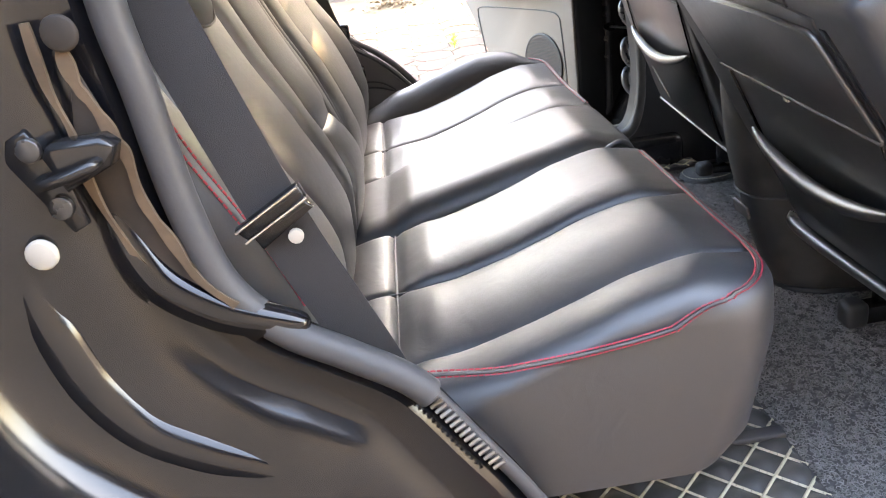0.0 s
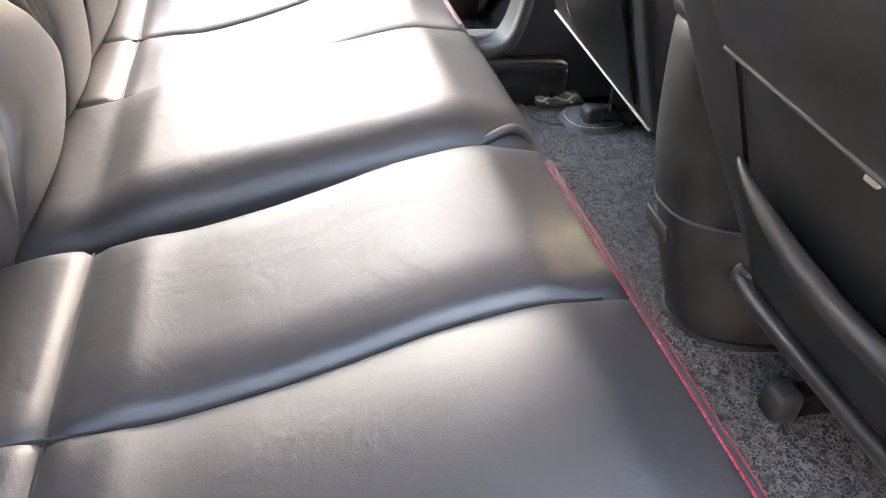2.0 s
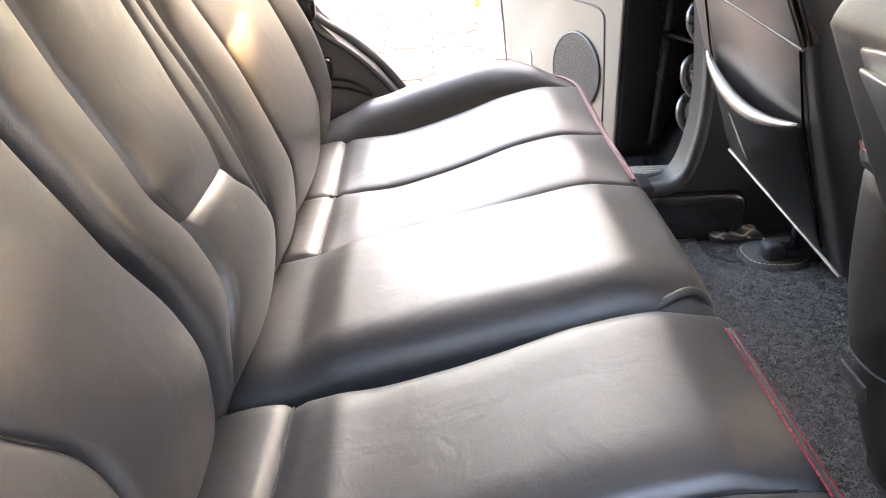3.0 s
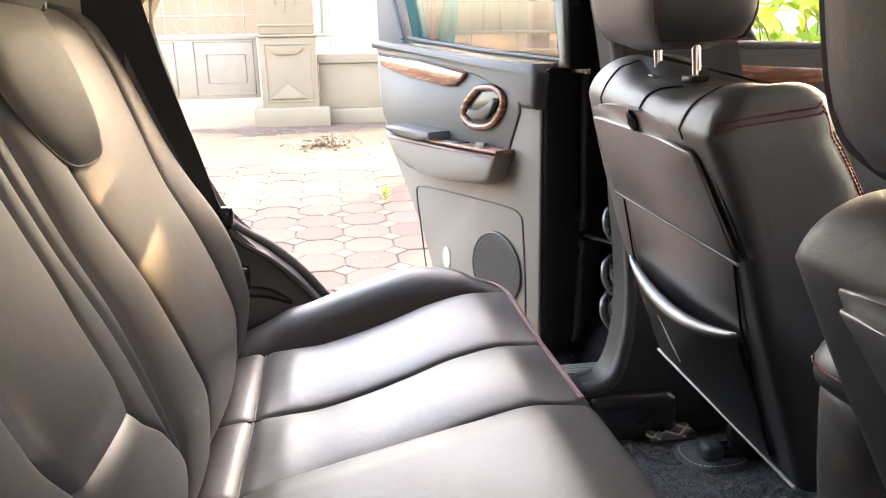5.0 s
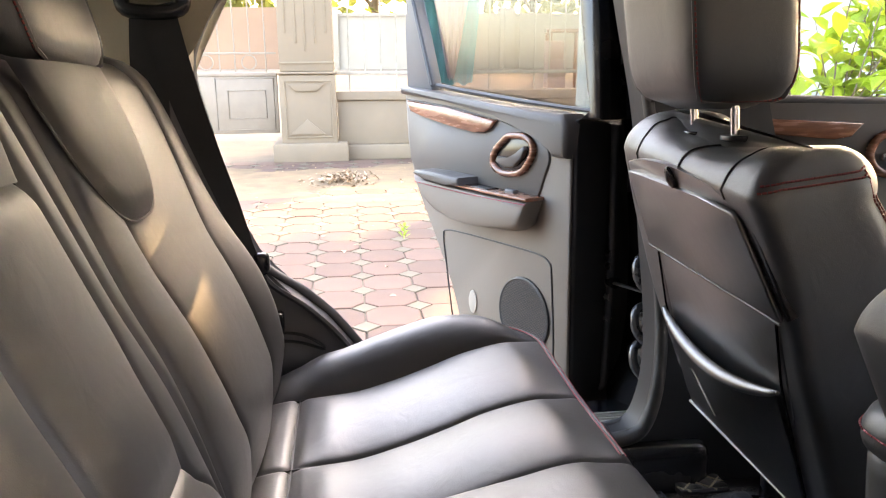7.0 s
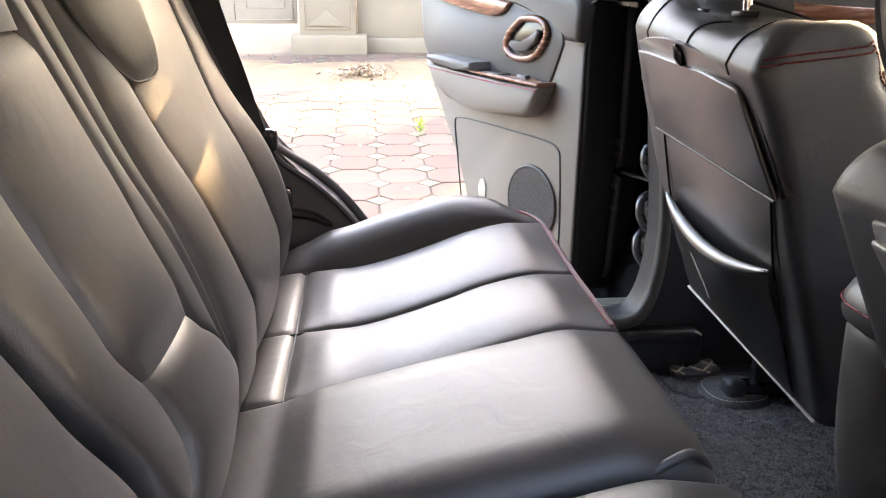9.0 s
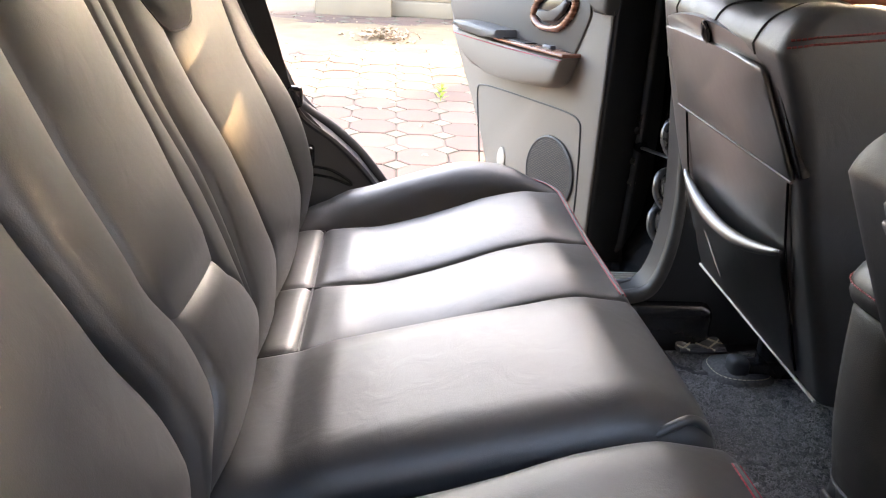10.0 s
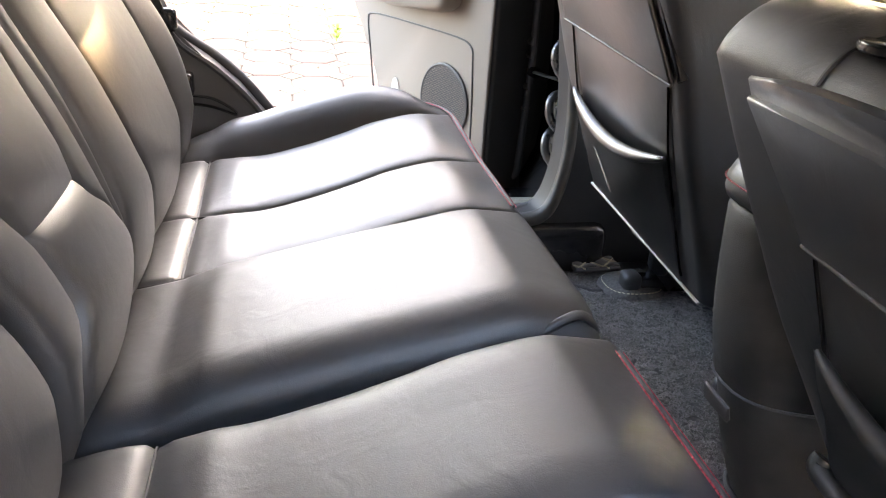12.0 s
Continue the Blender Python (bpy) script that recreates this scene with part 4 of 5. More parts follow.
capped(bm, rows)
body = shell("wall_quarter_near", bm, PAINT, "dark grey painted car body behind the door opening")
shell("wall_lining_near", prism(bmesh.new(), [(-1.6, 0.5), (-0.3, 0.5), (-0.30, 0.72), (-0.40, 0.85), (-0.50, 0.93), (-0.545, 1.0), (-0.55, 1.25), (-0.50, 1.5), (-0.48, 1.556), (-0.80, 1.556), (-0.86, 1.30), (-1.6, 1.27)], SIDE(-0.535), 0.02, 0.006), BEIGE, "pale beige pillar lining")
seal_line = [p + Vector((0.004, -0.597, 0)) for p in EDGE[:50]]
part("door_seal", tube(bmesh.new(), seal_line, 0.0155, 12, 0.9), RUBBER, body, "thick grey rubber door seal")
part("seal_end", tube(bmesh.new(), [p + Vector((0.002, -0.59, 0)) for p in EDGE[49:64]], 0.008, 8), RUBBER, body)
for k, (p, q) in enumerate(zip(EDGE[49:57], EDGE[50:58])):
    for f in (0.0, 0.5):
        m = p.lerp(q, f) + Vector((0.0, -0.599, 0))
        d = (q - p).normalized()
        part("seal_clip", tube(bmesh.new(), [m + Vector((d.z, 0, -d.x)) * 0.006, m - Vector((d.z, 0, -d.x)) * 0.007], 0.0022, 5), STEEL, body, "bare steel seal clip")
TORN = [(-0.569, 1.19), (-0.567, 1.165), (-0.56, 1.148), (-0.553, 1.125), (-0.548, 1.106), (-0.547, 1.072), (-0.535, 1.035), (-0.523, 1.0), (-0.50, 0.972)]
part("torn_foam", ribbon(bmesh.new(), smooth_line([(x, -0.6115, z) for x, z in TORN], 6), (1, 0, 0.45), lambda u: 0.0028 + 0.0032 * abs(math.sin(23 * u) * math.sin(9.3 * u + 1)) * (1 - 0.5 * u), 0.004), PRIMER, body, "torn tan foam along the seal")
part("rust_edge", ribbon(bmesh.new(), smooth_line([(-0.586, -0.614, 1.21), (-0.586, -0.614, 1.166), (-0.58, -0.614, 1.131), (-0.58, -0.614, 1.093), (-0.572, -0.614, 1.054), (-0.555, -0.614, 1.006), (-0.53, -0.616, 0.975)], 6), (1, 0, 0.4), lambda u: 0.0028 + 0.0012 * math.sin(17 * u), 0.004), PRIMER, body, "rusty primer edge")
part("recess", prism(bmesh.new(), [(-0.567, 1.184), (-0.552, 1.126), (-0.55, 1.081), (-0.541, 1.05), (-0.523, 0.985), (-0.545, 0.994), (-0.566, 1.023), (-0.579, 1.069), (-0.581, 1.13)], SIDE(-0.606), 0.003, 0.001), RUST, body, "dark rusty pressed recess")
for line, r in (([(-0.576, -0.613, 1.075), (-0.572, -0.615, 1.04), (-0.556, -0.617, 1.0), (-0.524, -0.616, 0.97), (-0.492, -0.615, 0.952), (-0.45, -0.61, 0.933)], 0.020), ([(-0.648, -0.643, 1.06), (-0.646, -0.643, 1.007), (-0.640, -0.643, 0.975), (-0.628, -0.643, 0.925), (-0.602, -0.643, 0.879), (-0.562, -0.642, 0.846), (-0.52, -0.641, 0.82), (-0.465, -0.639, 0.785)], 0.026)):
    part("pressed_ridge", tube(bmesh.new(), [p + Vector((0, r * 0.86, 0)) for p in smooth_line(line, 8)], lambda u: r * (0.3 + 0.7 * math.sin(math.pi * u) ** 0.5), 24), PAINT, body)
striker = thing("door_striker", (-0.6, -0.625, 1.07), "black steel door striker with bolts", "striker")
part("plate", prism(bmesh.new(), [(-0.622, 1.135), (-0.606, 1.14), (-0.588, 1.1), (-0.585, 1.065), (-0.597, 1.06), (-0.61, 1.085), (-0.628, 1.12)], SIDE(-0.62), 0.008, 0.002), BLACK, striker)
part("loop", tube(bmesh.new(), smooth_line([(-0.604, -0.627, 1.104), (-0.602, -0.645, 1.104), (-0.58, -0.65, 1.108), (-0.562, -0.645, 1.112), (-0.558, -0.63, 1.113)], 6), 0.0045, 8), BLACK, striker, "black coated steel loop")
part("wedge", prism(bmesh.new(), [(-0.598, 1.122), (-0.59, 1.130), (-0.553, 1.130), (-0.545, 1.122), (-0.551, 1.108), (-0.588, 1.093)], SIDE(-0.614), 0.024, 0.005), BLACK, striker, "black plastic striker wedge")
for x, z in ((-0.606, 1.127), (-0.598, 1.082)):
    part("bolt", disc(bmesh.new(), axes((x, -0.628, z), (1, 0, 0), (0, 0, 1)), 0.009, 0.006, 12, 0.001), HINGE, striker)
solid("body_plug", disc(bmesh.new(), axes((-0.622, -0.632, 1.05), (1, 0, 0), (0, 0, 1)), 0.012, 0.007, 16, 0.002), PALE, (-0.622, -0.63, 1.038), "pale round plug in the door jamb", "plug", "jamb plugs")
solid("body_plug", disc(bmesh.new(), axes((-0.565, -0.612, 1.2), (1, 0, 0), (0, 0, 1)), 0.013, 0.005, 18, 0.002), RUST, (-0.565, -0.61, 1.18), "brown rubber plug in the door jamb", "plug", "jamb plugs")

# ---------------------------------------------------------------- seat belts
TX, TZ = -0.461, 1.036
belt = thing("seat_belt", (-0.42, -0.545, 0.86), "dark woven seat belt with metal tongue, hanging loose", "seat belt", "seat belts")
part("webbing", ribbon(bmesh.new(), smooth_line([(-0.56, -0.557, 1.42), (-0.538, -0.56, 1.3), (-0.513, -0.563, 1.209), (-0.49, -0.566, 1.13), (-0.456, -0.566, 1.015), (-0.426, -0.567, 0.934), (-0.405, -0.567, 0.879), (-0.39, -0.566, 0.83)], 5), (1, 0.1, 0.25), 0.0238, 0.0018), WEB, belt)
TM = axes((TX, -0.572, TZ), (0.87, -0.1, 0.5), (-0.5, -0.1, 0.87))
tongue = part("tongue", prism(bmesh.new(), [(-0.032, -0.007), (0.032, -0.007), (0.035, 0.007), (-0.035, 0.007)], TM, 0.012, 0.003), BLACK, belt, "black tongue with bright metal edges")
for v in (-0.0065, 0.0055):
    part("metal_edge", tube(bmesh.new(), [TM @ Vector((-0.034, v, 0.0125)), TM @ Vector((0.034, v, 0.0125))], 0.0016, 8), CHROME, tongue, "bright metal edge")
part("grip", prism(bmesh.new(), [(-0.03, -0.022), (0.03, -0.018), (0.028, -0.005), (-0.028, -0.005)], axes((TX, -0.571, TZ), (0.87, -0.1, 0.5), (-0.5, -0.1, 0.87)), 0.01, 0.003), BLACK, tongue)
part("button", disc(bmesh.new(), axes((TX + 0.014, -0.57, TZ - 0.027), (1, 0, 0), (0, 0, 1)), 0.0065, 0.006, 14, 0.001), PALE, belt, "pale plastic stop button")

far_belt = thing("seat_belt", (-0.46, 0.79, 0.86), "dark woven seat belt running from the pillar guide", "seat belt", "seat belts")
part("webbing", ribbon(bmesh.new(), smooth_line([(-0.622, 0.812, 1.445), (-0.602, 0.815, 1.36), (-0.578, 0.82, 1.27), (-0.553, 0.824, 1.19), (-0.526, 0.828, 1.11), (-0.502, 0.83, 1.03), (-0.485, 0.828, 0.98), (-0.47, 0.82, 0.90), (-0.468, 0.80, 0.82)], 5), (0.9, 0.1, 0.3), lambda u: 0.032 - 0.018 * min(1.0, 1.6 * u), 0.0018), WEB, far_belt)
part("webbing", ribbon(bmesh.new(), smooth_line([(-0.635, 0.825, 1.445), (-0.645, 0.835, 1.34), (-0.645, 0.838, 1.2), (-0.64, 0.838, 1.0)], 5), (1, 0, 0), 0.03, 0.0018), WEB, far_belt)
part("guide", tube(bmesh.new(), smooth_line([(-0.675, 0.82, 1.462), (-0.668, 0.815, 1.44), (-0.625, 0.81, 1.434), (-0.582, 0.815, 1.44), (-0.575, 0.82, 1.462)], 5), 0.0125, 10), BLACK, far_belt, "glossy black belt guide")
part("guide_cover", block(bmesh.new(), -0.665, -0.585, 0.80, 0.85, 1.452, 1.53, 0.018, 3), BEIGE, far_belt, "beige guide cover")
part("stop", block(bmesh.new(), -0.49, -0.462, 0.822, 0.846, 0.977, 1.018, 0.009, 3), BLACK, far_belt, "black plastic stop")
part("buckle", block(bmesh.new(), -0.465, -0.44, 0.80, 0.83, 0.87, 0.91, 0.006), BLACK, far_belt)
solid("pull_strap", ribbon(bmesh.new(), smooth_line([(-0.45, 0.832, 0.865), (-0.41, 0.828, 0.86), (-0.375, 0.826, 0.84), (-0.372, 0.824, 0.832), (-0.41, 0.826, 0.845), (-0.45, 0.83, 0.85)], 4), (0, 1, 0), 0.006, 0.002), WEB, (-0.41, 0.826, 0.83), "small black looped pull strap on the trim", "strap")

# ---------------------------------------------------------------- floor mats
def coils(x0, x1, y0, y1, z, n, seed):
    """Loose loops of extruded thread, lying over one another."""
    rng = np.random.default_rng(seed)
    vs, fs = [], []
    for _ in range(n):
        cx, cy = rng.uniform(x0, x1), rng.uniform(y0, y1)
        rad, a0, span = rng.uniform(0.002, 0.0045), rng.uniform(0, 6.28), rng.uniform(2.0, 5.0)
        tilt = rng.uniform(-0.5, 0.5)
        base = len(vs)
        r = 0.0007
        for k in range(6):
            a = a0 + span * k / 5
            px, py = cx + rad * math.cos(a), cy + rad * math.sin(a)
            pz = z + tilt * rad * math.sin(a * 1.3) + 0.002 * rng.uniform(0, 1)
            c, s_ = math.cos(a), math.sin(a)
            for dr, dz in ((1, -0.5), (-1, -0.5), (0, 1)):
                vs.append((px + dr * r * c, py + dr * r * s_, pz + dz * r))
        for k in range(5):
            for i in range(3):
                p, q = base + 3 * k + i, base + 3 * k + (i + 1) % 3
                fs.append((p, q, q + 3, p + 3))
    return vs, fs


mat_ob = thing("floor_mat", (0.3, 0.14, 0.485), "dark grey coiled-thread floor mat with bound edge", "floor mat", "floor mats")
part("backing", block(bmesh.new(), -0.03, 0.62, -0.52, 0.795, 0.485, 0.498, 0.005), CARPET, mat_ob)
me = bpy.data.meshes.new("thread")
vs, fs = coils(0.0, 0.55, -0.50, 0.78, 0.5, 34000, 3)
me.from_pydata([tuple(Vector(v) - BASE[mat_ob.name]) for v in vs], [], fs)
me.materials.append(COIL)
thread = new("coil_thread", me)
thread.parent = mat_ob
tagged(thread, kind="stuff")
part("binding", tube(bmesh.new(), [(-0.03, 0.79, 0.498), (0.29, 0.79, 0.5), (0.30, 0.72, 0.5), (0.33, 0.69, 0.5), (0.62, 0.69, 0.498)], 0.005, 6), RUBBER, mat_ob)


for x, y in ((0.2, 0.02), (0.14, -0.03)):
    part("loop", tube(bmesh.new(), smooth_line([(x - 0.01, y, 0.5), (x, y - 0.012, 0.512), (x + 0.03, y - 0.016, 0.514), (x + 0.05, y - 0.004, 0.506), (x + 0.05, y + 0.012, 0.502)], 5), 0.0045, 7), RUBBER, mat_ob, "bound rubber edge loop")


def quilted(name, x0, x1, y0, y1, z, pitch, label, n_bulge=True):
    """A stuffed leather sheet sewn in diamonds."""
    t = thing("quilted_mat", ((x0 + x1) / 2, (y0 + y1) / 2, z), label, "floor mat", "floor mats")
    bm = bmesh.new()
    rows = []
    for i in range(101):
        row = []
        for j in range(81):
            x, y = x0 + (x1 - x0) * i / 100, y0 + (y1 - y0) * j / 80
            u, v = ((x + y) / pitch) % 1.0, ((x - y) / pitch) % 1.0
            h = 0.009 * (math.sin(math.pi * u) * math.sin(math.pi * v)) ** 0.8
            row.append((x, y, z + 0.008 + h))
        rows.append([(rows and row[0][0] or row[0][0], y0, z)] + row + [(row[0][0], y1, z)])
    capped(bm, rows)
    part("pad", bm, QUILT, t)
    c = -40
    while c < 40:
        for sg in (1, -1):
            pts = []
            for i in range(81):
                x = x0 + (x1 - x0) * i / 80
                y = sg * (c * pitch - x) if sg == 1 else x - c * pitch
                if y0 <= y <= y1:
                    pts.append((x, y, z + 0.0112))
            if len(pts) > 4:
                part("stitching", stitches(bmesh.new(), pts, 0.009, 0.0008, 0.0023), CREAM, t, "cream stitching", kind="stuff", recalc=False)
        c += 1
    part("binding", tube(bmesh.new(), [(x0, y0, z + 0.008), (x1, y0, z + 0.008), (x1, y1, z + 0.008)], 0.005, 6), LEATHER, t)
    return t


near_mat = quilted("quilted_mat", -0.22, 0.105, -0.52, -0.25, 0.50, 0.06, "black quilted leather floor mat with cream stitching")
quilted("quilted_mat", 0.32, 0.42, 0.765, 0.815, 0.505, 0.055, "small black quilted leather mat corner with cream stitching")
part("strap", block(bmesh.new(), 0.03, 0.108, -0.356, -0.334, 0.512, 0.5215, 0.003), RUBBER, near_mat, "black sewn strap")
cover = thing("rail_cover", (0.42, 0.70, 0.5), "black padded seat rail cover with stitched hem", "cover")
bm = bmesh.new()
capped(bm, [superloop(0.42, 0.70, 0.07 - a, 0.06 - a, 0.498 + h, 20, 2.5) for h, a in ((0, 0), (0.010, 0.003), (0.018, 0.012), (0.022, 0.035))])
part("pad", bm, CARPET, cover)
part("stitching", stitches(bmesh.new(), [p for p in superloop(0.42, 0.70, 0.061, 0.051, 0.5125, 40, 2.5)]), CREAM, cover, "pale hem stitching", kind="stuff", recalc=False)

# ---------------------------------------------------------------- far rear door, wide open
DU = Vector((-0.447, 0.894, 0))
DN = Vector((-0.894, -0.447, 0))        # out of the trim, towards the cabin
DO = Vector((0.689, 0, 0))              # s = 0 at y = 0


def door_frame(lift=0.0):
    return axes(DO + DN * lift, DU, (0, 0, 1))


def door_face(pts, lift, depth, bevel=0.004, seg=2):
    """A piece of the door trim; pts are (distance along the door, height), depth goes out of the trim."""
    return prism(bmesh.new(), pts, door_frame(lift), -depth, bevel, seg)


def door_point(s_, z, lift=0.0):
    return DO + DU * s_ + DN * lift + Vector((0, 0, z))


rear_door = thing("rear_door", door_point(1.3, 0.45), "grey-trimmed rear car door standing wide open", "car door")
OUT = [(1.165, 0.56), (1.55, 0.56), (1.587, 0.697), (1.625, 0.785), (1.667, 0.865), (1.736, 0.951), (1.79, 1.02), (1.822, 1.09), (1.843, 1.177), (1.857, 1.305)]
part("shell", door_face([(a + (0.0 if a < 1.5 else 0.012), b) for a, b in OUT] + [(1.165, 1.24)], -0.14, 0.134, 0.012), NIGHT, rear_door, "black painted door shell")
part("trim_panel", door_face(OUT + [(1.168, 1.235)], -0.006, 0.010, 0.006), TRIM_GREY, rear_door)
part("belt_rail", door_face([(1.857, 1.322), (1.617, 1.296), (1.383, 1.268), (1.18, 1.252), (1.165, 1.23), (1.168, 1.157), (1.214, 1.159), (1.224, 1.19), (1.25, 1.208), (1.415, 1.246), (1.617, 1.278), (1.851, 1.299)], -0.05, 0.075, 0.012, 3), TRIM_COOL, rear_door, "cool grey soft belt rail")
part("insert", door_face([(1.842, 1.286), (1.617, 1.266), (1.415, 1.234), (1.262, 1.2), (1.236, 1.18), (1.23, 1.15), (1.27, 1.06), (1.80, 1.085), (1.825, 1.12)], 0.003, 0.006, 0.004), TRIM_COOL, rear_door, "grey door insert")
part("wood_strip", door_face([(1.823, 1.282), (1.806, 1.251), (1.74, 1.238), (1.619, 1.218), (1.50, 1.203), (1.462, 1.203), (1.436, 1.214), (1.415, 1.234), (1.617, 1.262)], 0.008, 0.012, 0.005, 3), WOOD, rear_door, "glossy walnut veneer strip")
part("armrest", door_face([(1.74, 1.082), (1.61, 1.066), (1.42, 1.057), (1.25, 1.057), (1.275, 1.0), (1.30, 0.984), (1.45, 0.978), (1.55, 0.982), (1.63, 0.992), (1.69, 1.02)], 0.0, 0.062, 0.016, 3), TRIM_GREY, rear_door)
part("arm_pad", door_face([(1.715, 1.088), (1.70, 1.098), (1.62, 1.098), (1.50, 1.092), (1.495, 1.072), (1.57, 1.070), (1.66, 1.075)], 0.0, 0.074, 0.008, 3), TRIM_COOL, rear_door, "padded armrest top")
part("switch_plate", door_face([(1.525, 1.066), (1.25, 1.058), (1.252, 1.066), (1.525, 1.074)], 0.002, 0.058, 0.003), WOOD, rear_door, "walnut veneer switch plate")
part("stitching", stitches(bmesh.new(), [door_point(1.25 + 0.46 * i / 20, 1.052 + 0.012 * (i / 20) ** 2, 0.0635) for i in range(21)], 0.006, 0.003, 0.0011), STITCH, rear_door, "red stitching along the armrest", kind="stuff", recalc=False)
part("tray", door_face([(1.505, 1.066), (1.405, 1.063), (1.405, 1.0725), (1.505, 1.0755)], 0.014, 0.036, 0.002), BLACK, rear_door, "dark tray recess")
part("window_switch", door_face([(1.355, 1.063), (1.318, 1.062), (1.321, 1.076), (1.352, 1.077)], 0.022, 0.018, 0.004), TRIM_MID, rear_door, "grey window switch")
ring = [(1.371, 1.199), (1.31, 1.199), (1.281, 1.176), (1.292, 1.145), (1.329, 1.115), (1.393, 1.110), (1.43, 1.13), (1.418, 1.165)]
loop = smooth_line([door_point(a, b, 0.014) for a, b in ring] + [door_point(*ring[0], 0.014)], 4)[:-1]
part("handle_recess", door_face([(1.354 + (a - 1.354) * 0.93, 1.155 + (b - 1.155) * 0.93) for a, b in ring], 0.004, 0.008, 0.002), BLACK, rear_door)
part("handle_bezel", tube(bmesh.new(), loop, 0.0085, 8, closed=True), WOOD, rear_door, "walnut veneer handle ring")
part("handle_lever", door_face([(1.408, 1.138), (1.38, 1.126), (1.34, 1.128), (1.31, 1.15), (1.298, 1.17), (1.305, 1.178), (1.33, 1.16), (1.36, 1.144), (1.40, 1.15)], 0.012, 0.014, 0.004), TRIM_COOL, rear_door, "grey pull lever")
groove = smooth_line([door_point(a, b, 0.005) for a, b in ((1.60, 0.60), (1.625, 0.70), (1.652, 0.84), (1.664, 0.915), (1.645, 0.933), (1.56, 0.936), (1.42, 0.934), (1.28, 0.93), (1.232, 0.917), (1.222, 0.88), (1.213, 0.75), (1.21, 0.6))], 5)
part("map_panel_groove", tube(bmesh.new(), groove, 0.0022, 6), TRIM_DARK, rear_door)
speaker = part("speaker", disc(bmesh.new(), axes(door_point(1.318, 0.772, 0.003), DU, (0, 0, 1)), 0.086, -0.006, 40, 0.002), TRIM_DARK, rear_door, "round loudspeaker grille")
part("speaker_ring", tube(bmesh.new(), [door_point(1.318 + 0.089 * math.cos(a), 0.772 + 0.089 * math.sin(a), 0.007) for a in steps(0, 2 * math.pi * 39 / 40, 40)], 0.004, 6, closed=True), TRIM_DARK, speaker)
bm = bmesh.new()
for i in range(-17, 18):
    for j in range(-19, 20):
        a, b = 0.005 * i + (0.0025 if j % 2 else 0), 0.0043 * j
        if a * a + b * b < 0.083**2:
            c = door_point(1.318 + a, 0.772 + b, 0.0105)
            vs4 = [bm.verts.new(c + DU * x * 0.0014 + Vector((0, 0, y * 0.0014)) - DN * w) for x, y, w in ((1, 0, 0.001), (0, 1, 0.001), (-1, 0, 0.001), (0, -1, 0.001), (0, 0, -0.0008))]
            for k in range(4):
                bm.faces.new((vs4[k], vs4[(k + 1) % 4], vs4[4]))
part("grille_stud", bm, TRIM_GREY, speaker, kind="stuff", smooth=False)
part("badge", disc(bmesh.new(), axes(door_point(1.527, 0.757, 0.003), DU, (0, 0, 1)), 0.017, -0.004, 24, 0.001, 0.031), PALE, rear_door, "pale oval badge")
sash = part("window_frame", door_face([(1.868, 1.31), (1.74, 1.302), (1.728, 1.328), (1.778, 1.456), (1.83, 1.577), (1.825, 1.63), (1.84, 1.66), (1.86, 1.64), (1.868, 1.48)], -0.04, 0.03, 0.006), TRIM_MID, rear_door, "charcoal window frame")
part("sash_rib", tube(bmesh.new(), [door_point(1.735, 1.32, -0.008), door_point(1.838, 1.59, -0.008)], 0.006, 6), TRIM_DARK, sash)
part("frame_post", door_face([(1.165, 1.24), (1.096, 1.24), (1.11, 1.45), (1.14, 1.66), (1.19, 1.66), (1.16, 1.45), (1.14, 1.30), (1.118, 1.256)], -0.09, 0.08, 0.006), BLACK, rear_door, "black window frame post")
part("frame_top", door_face([(1.14, 1.62), (1.845, 1.62), (1.845, 1.67), (1.14, 1.67)], -0.09, 0.08, 0.006), BLACK, rear_door)
part("glass_seal", tube(bmesh.new(), [door_point(1.725, 1.322, -0.02), door_point(1.617, 1.308, -0.02), door_point(1.383, 1.281, -0.02), door_point(1.11, 1.256, -0.02), door_point(1.145, 1.46, -0.02), door_point(1.18, 1.63, -0.02)], 0.006, 6), RUBBER, rear_door, "black rubber glass seal")
gl = part("glass_pane", door_face([(1.75, 1.28), (1.07, 1.23), (1.10, 1.64), (1.85, 1.64)], -0.045, 0.004, 0.0), DOORGLASS, rear_door, "grey tinted door glass")
gl.visible_shadow = False
part("hinge_flange", door_face([(1.165, 0.5), (1.19, 0.5), (1.19, 1.24), (1.165, 1.24)], -0.24, 0.11, 0.004), NIGHT, rear_door)
part("hinge_flange", door_face([(1.105, 1.24), (1.17, 1.24), (1.18, 1.66), (1.14, 1.66)], -0.24, 0.16, 0.004), NIGHT, rear_door)
part("end_seal", tube(bmesh.new(), [door_point(1.16, 1.235, -0.12), door_point(1.158, 0.9, -0.12), door_point(1.16, 0.62, -0.11), door_point(1.2, 0.57, -0.1)], 0.009, 8), RUBBER, rear_door, "black rubber door seal")

